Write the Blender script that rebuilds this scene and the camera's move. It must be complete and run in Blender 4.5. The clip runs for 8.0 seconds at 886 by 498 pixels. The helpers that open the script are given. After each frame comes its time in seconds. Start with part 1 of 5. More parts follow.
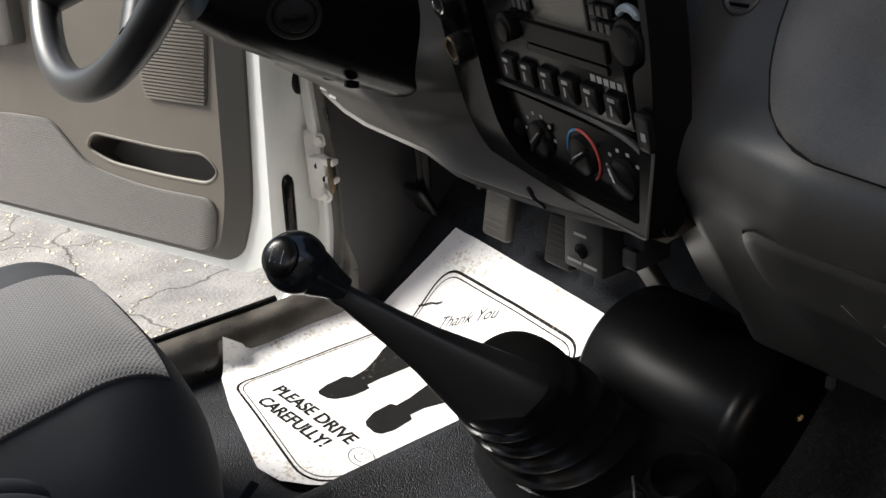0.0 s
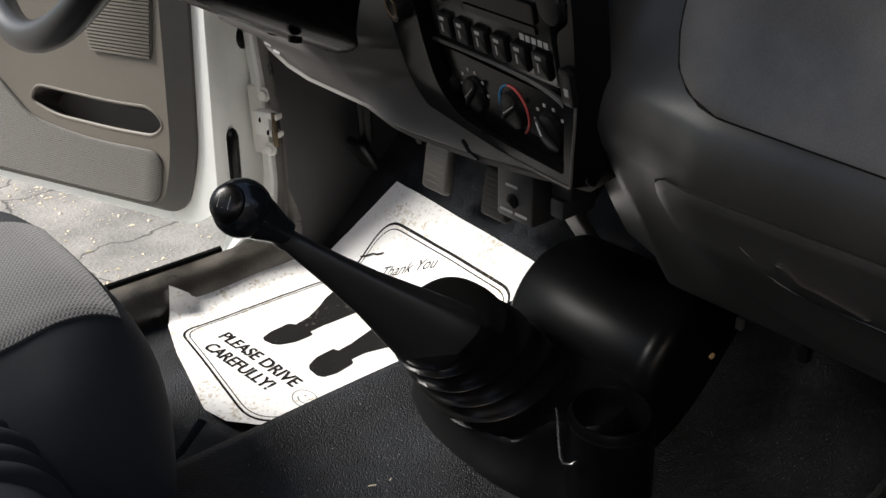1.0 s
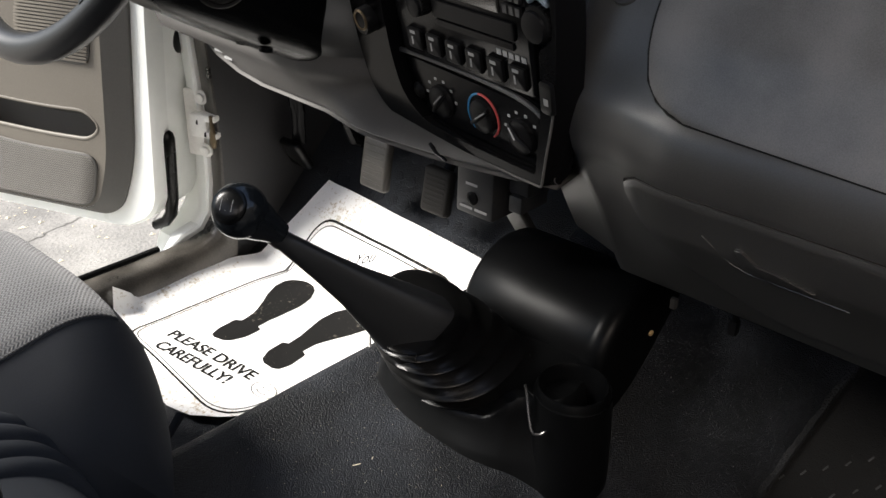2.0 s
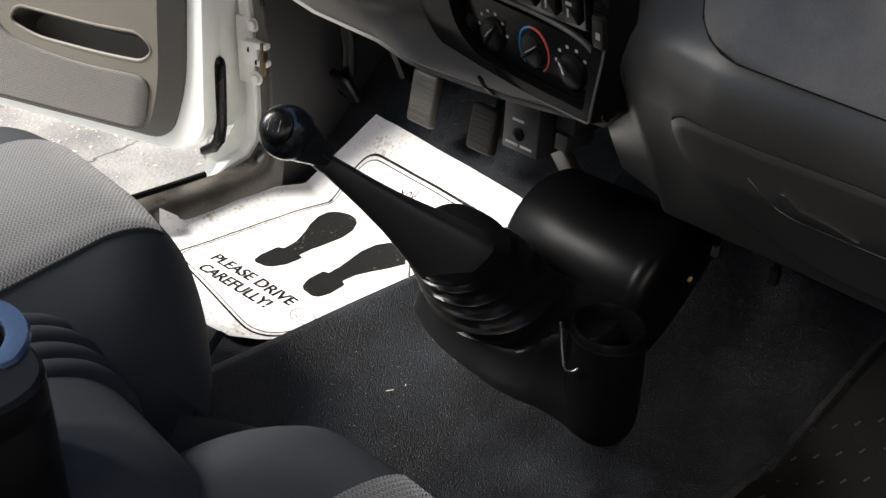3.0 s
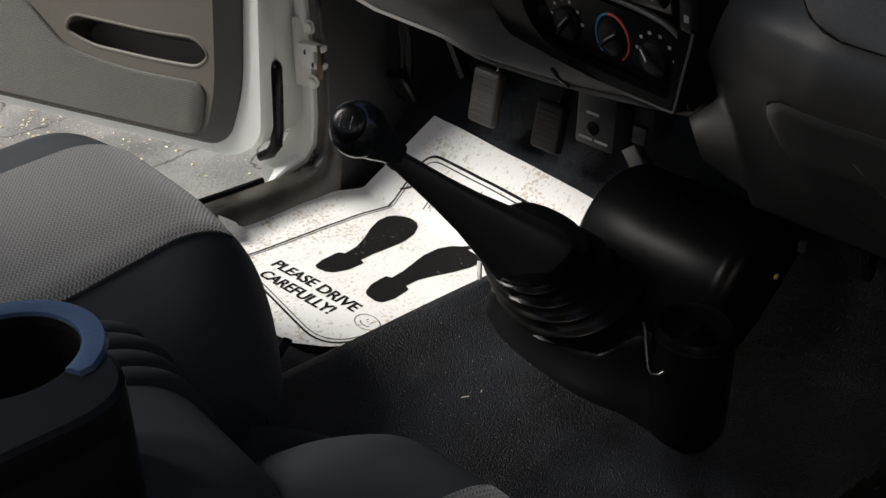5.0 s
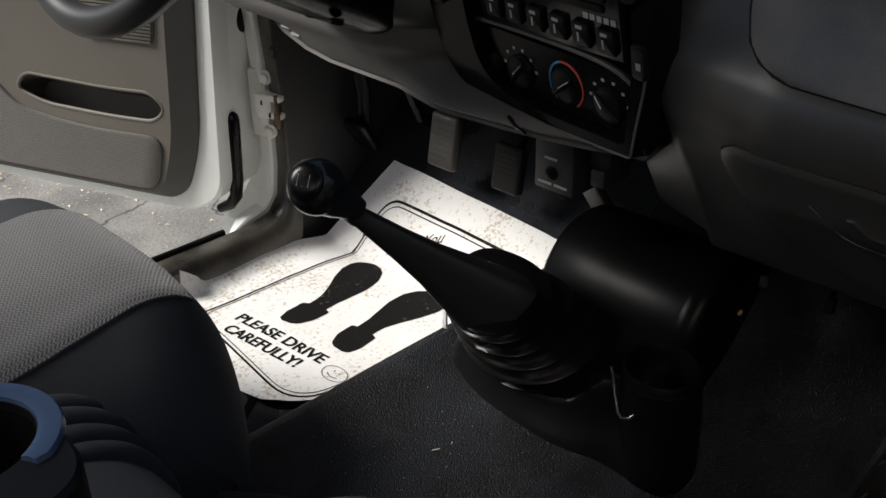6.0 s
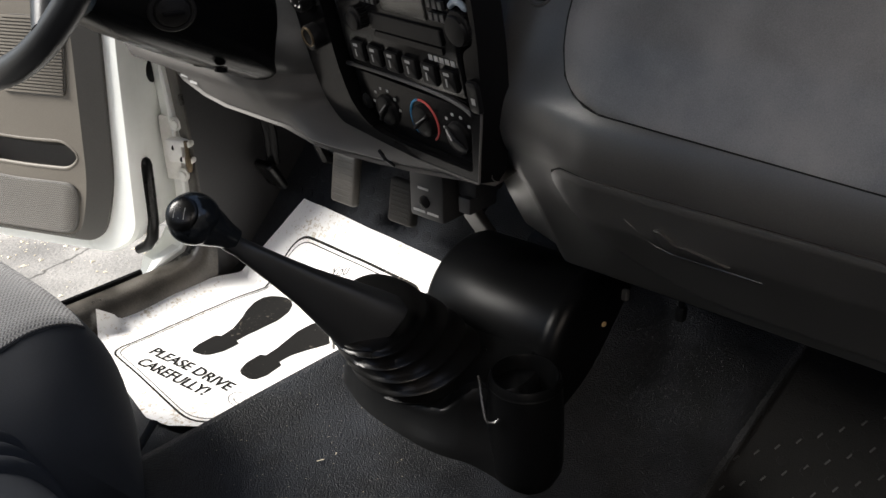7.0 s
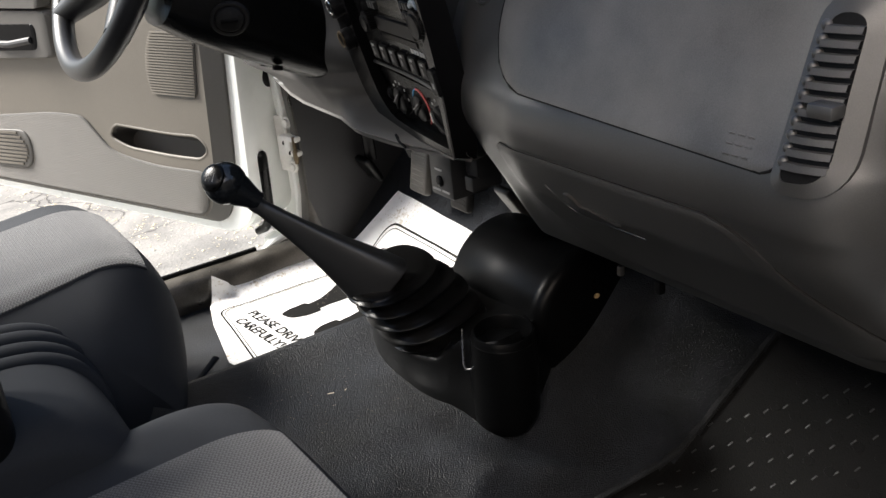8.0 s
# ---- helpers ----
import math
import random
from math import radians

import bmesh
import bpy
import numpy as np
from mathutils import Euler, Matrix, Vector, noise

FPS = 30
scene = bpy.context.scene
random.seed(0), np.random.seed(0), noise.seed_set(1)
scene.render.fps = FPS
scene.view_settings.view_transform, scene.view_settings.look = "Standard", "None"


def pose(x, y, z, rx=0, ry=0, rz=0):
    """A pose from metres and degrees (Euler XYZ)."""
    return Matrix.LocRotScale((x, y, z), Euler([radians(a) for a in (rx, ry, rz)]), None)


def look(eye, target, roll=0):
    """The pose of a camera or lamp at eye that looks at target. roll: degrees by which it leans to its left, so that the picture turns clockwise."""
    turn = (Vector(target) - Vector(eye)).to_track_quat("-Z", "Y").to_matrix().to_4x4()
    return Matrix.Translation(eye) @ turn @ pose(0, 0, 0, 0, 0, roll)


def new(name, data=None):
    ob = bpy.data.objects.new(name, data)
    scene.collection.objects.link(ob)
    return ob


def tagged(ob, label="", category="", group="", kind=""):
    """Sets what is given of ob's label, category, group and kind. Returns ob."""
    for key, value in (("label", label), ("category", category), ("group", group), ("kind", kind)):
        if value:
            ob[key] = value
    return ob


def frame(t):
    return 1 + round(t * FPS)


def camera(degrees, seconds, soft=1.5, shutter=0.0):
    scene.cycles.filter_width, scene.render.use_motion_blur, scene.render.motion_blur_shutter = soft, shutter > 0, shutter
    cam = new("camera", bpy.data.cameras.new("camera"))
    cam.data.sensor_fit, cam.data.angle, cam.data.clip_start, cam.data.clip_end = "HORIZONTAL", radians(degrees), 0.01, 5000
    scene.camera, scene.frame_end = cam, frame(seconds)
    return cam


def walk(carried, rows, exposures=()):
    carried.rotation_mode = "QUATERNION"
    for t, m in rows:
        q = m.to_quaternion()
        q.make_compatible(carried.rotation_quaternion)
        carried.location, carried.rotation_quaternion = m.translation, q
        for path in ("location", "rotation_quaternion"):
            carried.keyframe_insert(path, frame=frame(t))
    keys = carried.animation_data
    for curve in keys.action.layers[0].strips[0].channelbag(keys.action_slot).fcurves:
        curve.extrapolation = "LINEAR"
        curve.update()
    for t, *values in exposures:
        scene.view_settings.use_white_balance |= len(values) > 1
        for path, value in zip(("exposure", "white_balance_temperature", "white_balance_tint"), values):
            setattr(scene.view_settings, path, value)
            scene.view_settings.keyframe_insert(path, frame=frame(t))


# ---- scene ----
cam = camera(49.1, 8.0)
PATH = [
    (0, (0.001, -0.579, 0.77), (1.035, 0.915, -0.066), -3.4),
    (0.5, (-0.002, -0.589, 0.781), (1.16, 0.753, -0.141), -2.4),
    (1, (-0.028, -0.63, 0.784), (1.072, 0.768, -0.131), -1.6),
    (1.5, (-0.122, -0.618, 0.809), (1.145, 0.667, -0.053), -1.8),
    (2, (-0.167, -0.608, 0.827), (1.134, 0.594, -0.102), 1.1),
    (2.2, (-0.168, -0.611, 0.809), (1.053, 0.579, -0.236), 2.1),
    (3.3, (-0.178, -0.619, 0.818), (1.028, 0.612, -0.196), 2.7),
    (3.5, (-0.177, -0.62, 0.822), (1.028, 0.614, -0.191), 2.3),
    (4, (-0.2, -0.632, 0.806), (1.009, 0.609, -0.193), 2.7),
    (4.5, (-0.184, -0.604, 0.787), (0.977, 0.65, -0.252), 0.9),
    (4.7, (-0.185, -0.589, 0.779), (0.961, 0.686, -0.250), 0.7),
    (5.8, (-0.163, -0.552, 0.796), (1.035, 0.730, -0.165), -0.6),
    (6, (-0.167, -0.563, 0.798), (1.053, 0.703, -0.154), -1.0),
    (6.5, (-0.172, -0.615, 0.803), (1.076, 0.645, -0.122), -2.0),
    (7, (-0.162, -0.703, 0.818), (1.14, 0.539, -0.055), -1.9),
    (7.5, (-0.058, -0.859, 0.824), (0.952, 0.651, -0.013), -5.3),
    (8, (-0.061, -1.045, 0.804), (0.895, 0.524, 0.015), -5.9),
]
EXPOSURES = [(t, e + 0.9, 6450, 10) for t, e in ((0, 0.65), (1.0, 0.4), (2, 0.95), (3.5, 0.65), (4.0, 0.2), (4.5, -0.3), (6.0, -0.25), (6.5, -0.1), (7.0, 0.82), (7.5, 0.92), (8, 1.0))]
walk(cam, [(t, look(eye, target, roll)) for t, eye, target, roll in PATH], EXPOSURES)

# ---- sky, daylight and exposure ----
world = bpy.data.worlds.new("sky")
scene.world = world
world.use_nodes = True
wn = world.node_tree.nodes
sky = wn.new("ShaderNodeTexSky")
sky.sky_type, sky.sun_disc = "NISHITA", False
SUN_EL, SUN_AZ = 40.0, 228.0
sky.sun_elevation, sky.sun_rotation = radians(SUN_EL), radians(SUN_AZ)
sky.air_density, sky.dust_density = 1.0, 3.0
wn["Background"].inputs[1].default_value = 0.070
world.node_tree.links.new(sky.outputs[0], wn["Background"].inputs[0])
sun_data = bpy.data.lights.new("sun", "SUN")
sun_data.energy, sun_data.angle, sun_data.color = 3.7, radians(25), (1.0, 0.95, 0.88)
sun = new("sun", sun_data)
sun.matrix_basis = look((-8.4, 9.0, 10.2), (0.0, 0.0, 0.0))


# ---- materials ----
def nodes_of(name):
    m = bpy.data.materials.new(name)
    m.use_nodes = True
    t = m.node_tree
    return m, t, t.nodes["Principled BSDF"]


def node(t, kind, **values):
    n = t.nodes.new(kind)
    for key, value in values.items():
        n.inputs[key].default_value = value
    return n


def surface(name, low, high, rough=0.5, metal=0.0, large=3.0, fine=400.0, bump=0.1, spread=0.1, spec=0.5, depth=0.0008):
    """A material whose colour wanders between two tones at a large and a fine scale, with a fine relief."""
    m, t, bsdf = nodes_of(name)
    co = t.nodes.new("ShaderNodeTexCoord")
    big = node(t, "ShaderNodeTexNoise", Scale=large, Detail=5.0)
    small = node(t, "ShaderNodeTexNoise", Scale=fine, Detail=3.0)
    for n in (big, small):
        t.links.new(co.outputs["Object"], n.inputs["Vector"])
    mix = t.nodes.new("ShaderNodeMath")
    mix.operation = "MULTIPLY_ADD"
    t.links.new(small.outputs[0], mix.inputs[0])
    mix.inputs[1].default_value = 0.45
    t.links.new(big.outputs[0], mix.inputs[2])
    ramp = t.nodes.new("ShaderNodeValToRGB")
    ramp.color_ramp.elements[0].position, ramp.color_ramp.elements[0].color = 0.5, (*low, 1)
    ramp.color_ramp.elements[1].position, ramp.color_ramp.elements[1].color = 0.95, (*high, 1)
    t.links.new(mix.outputs[0], ramp.inputs[0])
    t.links.new(ramp.outputs[0], bsdf.inputs["Base Color"])
    wear = t.nodes.new("ShaderNodeMapRange")
    wear.inputs[3].default_value, wear.inputs[4].default_value = max(rough - spread, 0.03), min(rough + spread, 1.0)
    t.links.new(big.outputs[0], wear.inputs[0])
    t.links.new(wear.outputs[0], bsdf.inputs["Roughness"])
    bsdf.inputs["Metallic"].default_value = metal
    bsdf.inputs["Specular IOR Level"].default_value = spec
    if bump:
        b = t.nodes.new("ShaderNodeBump")
        b.inputs["Strength"].default_value, b.inputs["Distance"].default_value = bump, depth
        t.links.new(small.outputs[0], b.inputs["Height"])
        t.links.new(b.outputs[0], bsdf.inputs["Normal"])
    return m


def grained(name, low, high, rough, scale, bump, depth, spec=0.5, start=0.5, spread=0.1):
    """Pebbled moulded skin: rounded cells with creases between them."""
    m = surface(name, low, high, rough, large=4.0 if start == 0.5 else 11.0, fine=900.0, bump=0.0, spec=spec, spread=spread)
    t = m.node_tree
    t.nodes["Color Ramp"].color_ramp.elements[0].position = start
    co = t.nodes.new("ShaderNodeTexCoord")
    v = node(t, "ShaderNodeTexVoronoi", Scale=scale)
    b = t.nodes.new("ShaderNodeBump")
    b.invert = True
    b.inputs["Strength"].default_value, b.inputs["Distance"].default_value = bump, depth
    t.links.new(co.outputs["Object"], v.inputs["Vector"])
    t.links.new(v.outputs["Distance"], b.inputs["Height"])
    t.links.new(b.outputs[0], t.nodes["Principled BSDF"].inputs["Normal"])
    return m


def chevron(name, dark, light, pitch, run, amount, axes="xy", rough=0.85, bump=0.6):
    """Woven cloth of zigzag ribs: the ribs step along one axis, and swing to and fro along the other."""
    m, t, bsdf = nodes_of(name)
    co = t.nodes.new("ShaderNodeTexCoord")
    sep = t.nodes.new("ShaderNodeSeparateXYZ")
    t.links.new(co.outputs["Object"], sep.inputs[0])
    a, b = (sep.outputs["xyz".index(c)] for c in axes)

    def math_node(op, x, y):
        n = t.nodes.new("ShaderNodeMath")
        n.operation = op
        for i, v in enumerate((x, y)):
            if isinstance(v, (int, float)):
                n.inputs[i].default_value = v
            else:
                t.links.new(v, n.inputs[i])
        return n.outputs[0]

    swing = math_node("MULTIPLY", math_node("PINGPONG", a, run), amount)
    wave = math_node("PINGPONG", math_node("ADD", b, swing), pitch / 2)
    rib = math_node("DIVIDE", wave, pitch / 2)
    fuzz = node(t, "ShaderNodeTexNoise", Scale=700.0, Detail=3.0)
    wide = node(t, "ShaderNodeTexNoise", Scale=7.0, Detail=4.0)
    for n in (fuzz, wide):
        t.links.new(co.outputs["Object"], n.inputs["Vector"])
    level = math_node("ADD", math_node("MULTIPLY", rib, 0.8), math_node("MULTIPLY", math_node("ADD", fuzz.outputs[0], wide.outputs[0]), 0.35))
    ramp = t.nodes.new("ShaderNodeValToRGB")
    ramp.color_ramp.elements[0].position, ramp.color_ramp.elements[0].color = 0.35, (*dark, 1)
    ramp.color_ramp.elements[1].position, ramp.color_ramp.elements[1].color = 1.0, (*light, 1)
    t.links.new(level, ramp.inputs[0])
    t.links.new(ramp.outputs[0], bsdf.inputs["Base Color"])
    bsdf.inputs["Roughness"].default_value = rough
    bsdf.inputs["Sheen Weight"].default_value = 0.3
    bm_ = t.nodes.new("ShaderNodeBump")
    bm_.inputs["Strength"].default_value, bm_.inputs["Distance"].default_value = bump, 0.001
    t.links.new(rib, bm_.inputs["Height"])
    t.links.new(bm_.outputs[0], bsdf.inputs["Normal"])
    return m


def speckled(name, ground, dirt, scale, edge, rough=0.8, spec=0.5):
    """A pale sheet with dirt: small dark specks and wide faint smears."""
    m, t, bsdf = nodes_of(name)
    co = t.nodes.new("ShaderNodeTexCoord")
    wide = node(t, "ShaderNodeTexNoise", Scale=9.0, Detail=6.0, Roughness=0.65)
    speck = node(t, "ShaderNodeTexNoise", Scale=scale, Detail=4.0, Roughness=0.7)
    for n in (wide, speck):
        t.links.new(co.outputs["Object"], n.inputs["Vector"])
    add = t.nodes.new("ShaderNodeMath")
    add.operation = "MULTIPLY_ADD"
    add.inputs[1].default_value = 0.6
    t.links.new(wide.outputs[0], add.inputs[0])
    t.links.new(speck.outputs[0], add.inputs[2])
    ramp = t.nodes.new("ShaderNodeValToRGB")
    ramp.color_ramp.elements[0].position, ramp.color_ramp.elements[0].color = edge, (*ground, 1)
    ramp.color_ramp.elements[1].position, ramp.color_ramp.elements[1].color = edge + 0.22, (*dirt, 1)
    t.links.new(add.outputs[0], ramp.inputs[0])
    t.links.new(ramp.outputs[0], bsdf.inputs["Base Color"])
    bsdf.inputs["Roughness"].default_value = rough
    bsdf.inputs["Specular IOR Level"].default_value = spec
    b = t.nodes.new("ShaderNodeBump")
    b.inputs["Strength"].default_value, b.inputs["Distance"].default_value = 0.25, 0.002
    t.links.new(wide.outputs[0], b.inputs["Height"])
    t.links.new(b.outputs[0], bsdf.inputs["Normal"])
    return m


def asphalt_material():
    m = surface("asphalt", (0.150, 0.143, 0.131), (0.310, 0.294, 0.268), 0.95, large=5.0, fine=110.0, bump=0.6, depth=0.006)
    t = m.node_tree
    co = t.nodes.new("ShaderNodeTexCoord")
    warp = node(t, "ShaderNodeTexNoise", Scale=3.0, Detail=4.0)
    t.links.new(co.outputs["Object"], warp.inputs["Vector"])
    mixv = t.nodes.new("ShaderNodeMixRGB")
    mixv.inputs[0].default_value = 0.30
    t.links.new(co.outputs["Object"], mixv.inputs[1])
    t.links.new(warp.outputs["Color"], mixv.inputs[2])
    v = node(t, "ShaderNodeTexVoronoi", Scale=2.7)
    v.feature = "DISTANCE_TO_EDGE"
    t.links.new(mixv.outputs[0], v.inputs["Vector"])
    crack = t.nodes.new("ShaderNodeValToRGB")
    crack.color_ramp.elements[0].position, crack.color_ramp.elements[0].color = 0.0, (0.10, 0.09, 0.08, 1)
    crack.color_ramp.elements[1].position, crack.color_ramp.elements[1].color = 0.015, (1, 1, 1, 1)
    t.links.new(v.outputs["Distance"], crack.inputs[0])
    mult = t.nodes.new("ShaderNodeMixRGB")
    mult.blend_type, mult.inputs[0].default_value = "MULTIPLY", 0.88
    bsdf = t.nodes["Principled BSDF"]
    old = bsdf.inputs["Base Color"].links[0].from_socket
    t.links.new(old, mult.inputs[1])
    t.links.new(crack.outputs[0], mult.inputs[2])
    t.links.new(mult.outputs[0], bsdf.inputs["Base Color"])
    return m


DRUM = surface("drum_plastic", (0.0016, 0.0017, 0.0019), (0.0030, 0.0032, 0.0035), 0.31, bump=0.01, spec=0.08)
# dash darker, airbag cover paler: windscreen light and shade below put into colour
DASH = grained("dash_skin", (0.0250, 0.0245, 0.0237), (0.063, 0.0616, 0.0596), 0.42, 1100.0, 0.22, 0.0003, 1.0, spread=0.16)
AIRBAG_LIT = grained("airbag_skin_lit", (0.058, 0.0570, 0.0550), (0.150, 0.147, 0.142), 0.38, 1000.0, 0.2, 0.0003, 1.0, 0.55, spread=0.18)
# dash skin lightened for the knee panel's reflected light; also on hub, rim, clip
DASH_LIGHT = grained("lower_dash_skin", (0.082, 0.0790, 0.0760), (0.118, 0.1130, 0.1085), 0.52, 900.0, 0.15, 0.0004, 0.12)
BLACK = grained("black_moulding", (0.007, 0.007, 0.0075), (0.012, 0.012, 0.0125), 0.38, 1200.0, 0.12, 0.0003, 0.10)
SATIN = surface("satin_black", (0.0022, 0.0024, 0.0026), (0.0045, 0.0048, 0.0051), 0.27, bump=0.008, spec=0.2)
DULL = surface("dull_black", (0.006, 0.006, 0.0065), (0.011, 0.011, 0.0115), 0.36, bump=0.05, spec=0.07)
WHEEL_SKIN = surface("wheel_rubber", (0.008, 0.0085, 0.009), (0.014, 0.0145, 0.015), 0.38, bump=0.08, spec=0.5)
RUBBER = surface("black_rubber", (0.0022, 0.0022, 0.0022), (0.004, 0.004, 0.004), 0.29, bump=0.04, spec=0.24)
GLINT = surface("dark_wire", (0.05, 0.05, 0.05), (0.09, 0.09, 0.09), 0.25, metal=0.7, bump=0.0)
GLOSS = surface("gloss_black", (0.004, 0.004, 0.0045), (0.007, 0.007, 0.0075), 0.18, bump=0.0, spec=0.06)
SHAFT = surface("shaft_plastic", (0.014, 0.0147, 0.0155), (0.022, 0.0228, 0.0238), 0.38, bump=0.03, spec=0.7)
KNOB = surface("knob_gloss", (0.008, 0.010, 0.012), (0.014, 0.016, 0.018), 0.14, bump=0.0, spread=0.04)
VINYL = grained("pebbled_vinyl", (0.0042, 0.0050, 0.0066), (0.0185, 0.0214, 0.0272), 0.43, 600.0, 1.0, 0.0013, 0.28, 0.60)
DUSTY = grained("dusty_vinyl", (0.010, 0.0105, 0.011), (0.038, 0.039, 0.042), 0.7, 380.0, 0.9, 0.0013, 0.1, 0.60)
MAT_RUBBER = grained("floor_rubber", (0.011, 0.0105, 0.010), (0.022, 0.0205, 0.019), 0.60, 500.0, 0.4, 0.0008, 0.12)
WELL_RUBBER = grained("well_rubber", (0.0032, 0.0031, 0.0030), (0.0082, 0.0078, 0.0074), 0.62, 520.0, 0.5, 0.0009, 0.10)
TAUPE = surface("door_trim", (0.104, 0.093, 0.077), (0.140, 0.126, 0.105), 0.55, bump=0.12)
TAUPE_WOVEN = chevron("door_cloth", (0.022, 0.0195, 0.016), (0.108, 0.097, 0.081), 0.0042, 0.0009, 2.6, "xz", 0.75, 0.6)
TAUPE_DARK = surface("door_edge_trim", (0.062, 0.0585, 0.053), (0.086, 0.081, 0.074), 0.55, bump=0.12)
KICK = surface("kick_panel_plastic", (0.021, 0.021, 0.022), (0.034, 0.034, 0.035), 0.5, bump=0.12)
SWITCH = surface("switch_plastic", (0.018, 0.018, 0.019), (0.030, 0.030, 0.031), 0.45, bump=0.1)
SILL = surface("sill_trim", (0.013, 0.012, 0.0105), (0.088, 0.079, 0.067), 0.33, large=16.0, bump=0.15, spread=0.2)
PAINT = surface("white_paint", (0.82, 0.84, 0.805), (0.89, 0.905, 0.875), 0.30, large=6.0, fine=60.0, bump=0.02)
HINGE_PAINT = surface("cream_paint", (0.74, 0.73, 0.68), (0.86, 0.85, 0.81), 0.32, large=25.0, fine=200.0, bump=0.1)
BRASS = surface("brass", (0.09, 0.065, 0.038), (0.18, 0.135, 0.08), 0.45, metal=0.6, large=40.0, bump=0.1)
CHROME = surface("bright_trim", (0.45, 0.45, 0.46), (0.6, 0.6, 0.6), 0.22, metal=1.0, bump=0.0)
PAPER = speckled("dirty_paper", (0.82, 0.812, 0.80), (0.46, 0.39, 0.29), 150.0, 0.85)
INK = speckled("worn_ink", (0.007, 0.0068, 0.0065), (0.11, 0.097, 0.080), 160.0, 0.92, spec=0.12)
SEAT_DARK = surface("seat_side_cloth", (0.0115, 0.0138, 0.0178), (0.0225, 0.0262, 0.0322), 0.88, large=5.0, fine=900.0, bump=0.3)
SEAT_WEAVE = chevron("seat_insert_cloth", (0.021, 0.0215, 0.0235), (0.090, 0.0905, 0.0925), 0.0042, 0.0032, 0.9, "yx")
SKY_RIM = surface("rim_sky_blue", (0.034, 0.058, 0.115), (0.052, 0.085, 0.16), 0.25, bump=0.03)
KNOB_GLINT = surface("knob_glint_blue", (0.22, 0.27, 0.32), (0.30, 0.35, 0.40), 0.35, bump=0.0)
RED = surface("red_plastic", (0.55, 0.03, 0.02), (0.65, 0.05, 0.03), 0.4, bump=0.0)
BLUE_INK = surface("blue_marking", (0.03, 0.22, 0.45), (0.04, 0.26, 0.5), 0.5, bump=0.0)
RED_INK = surface("red_marking", (0.38, 0.05, 0.05), (0.44, 0.07, 0.06), 0.5, bump=0.0)
WHITE_INK = surface("white_marking", (0.26, 0.26, 0.26), (0.34, 0.34, 0.34), 0.5, bump=0.0)
DISPLAY = surface("display", (0.020, 0.019, 0.016), (0.032, 0.030, 0.025), 0.25, bump=0.0)
AMBER = surface("amber_plastic", (0.45, 0.30, 0.14), (0.6, 0.42, 0.22), 0.4, bump=0.0)
PEDAL = surface("worn_pedal_rubber", (0.020, 0.019, 0.017), (0.055, 0.050, 0.044), 0.5, large=20.0, bump=0.3)
ASPHALT = asphalt_material()
LITTER = surface("dry_litter", (0.46, 0.38, 0.25), (0.80, 0.73, 0.56), 0.8, large=9.0, bump=0.0)
BLOCK_DARK = surface("light_block_dark", (0.05, 0.048, 0.045), (0.08, 0.075, 0.07), 0.9, large=1.5, fine=60.0, bump=0.4)
CLOTH_ROOF = surface("headliner", (0.32, 0.31, 0.29), (0.40, 0.39, 0.36), 0.9, bump=0.2)


# ---- mesh helpers ----
def thing(name, base, label, category, group="", kind=""):
    e = new(name)
    e.location = base
    e.empty_display_size = 0.05
    return tagged(e, label, category, group, kind)


def part(name, bm, material, parent=None, label="", kind="", sharp=35):
    me = bpy.data.meshes.new(name)
    bmesh.ops.recalc_face_normals(bm, faces=bm.faces[:])
    bm.to_mesh(me)
    bm.free()
    me.materials.append(material)
    me.polygons.foreach_set("use_smooth", [True] * len(me.polygons))
    me.set_sharp_from_angle(angle=radians(sharp))
    ob = new(name, me)
    if parent is not None:
        ob.parent = parent
        if parent.type == "EMPTY":
            ob.matrix_parent_inverse = Matrix.Translation(parent.location).inverted()
    return tagged(ob, label, kind=kind)


def box(bm, lo, hi, bevel=0.0, turn=None, seg=2):
    """A block between two corners; turn: a matrix that carries it to its place."""
    lo, hi = Vector(lo), Vector(hi)
    made = bmesh.ops.create_cube(bm, size=1.0, matrix=Matrix.Translation((lo + hi) / 2) @ Matrix.Diagonal((*(hi - lo), 1)))
    verts = made["verts"]
    if bevel:
        edges = list({e for v in verts for e in v.link_edges})
        res = bmesh.ops.bevel(bm, geom=edges, offset=bevel, segments=seg, affect="EDGES", profile=0.5)
        verts = list({v for f in res["faces"] for v in f.verts} | {v for v in verts if v.is_valid})
    if turn is not None:
        bmesh.ops.transform(bm, matrix=turn, verts=verts)
    return bm


def loft(bm, rings, close=True, cap=True):
    rows = [[bm.verts.new(p) for p in ring] for ring in rings]
    n = len(rows[0])
    for a, b in zip(rows, rows[1:]):
        for i in range(n if close else n - 1):
            j = (i + 1) % n
            bm.faces.new((a[i], a[j], b[j], b[i]))
    if cap and close:
        bm.faces.new(rows[0])
        bm.faces.new(rows[-1][::-1])
    return rows


def frame_of(axis):
    q = Vector(axis).normalized().to_track_quat("Z", "Y").to_matrix()
    return q.col[0].copy(), q.col[1].copy()


def revolve(bm, base, axis, profile, seg=32, squash=1.0):
    """Rings of (height along the axis, radius); squash narrows them along their second direction."""
    axis = Vector(axis).normalized()
    u, v = frame_of(axis)
    rings = []
    for h, r in profile:
        c = Vector(base) + axis * h
        rings.append([c + r * (math.cos(a) * u + squash * math.sin(a) * v) for a in (2 * math.pi * i / seg for i in range(seg))])
    loft(bm, rings)
    return bm


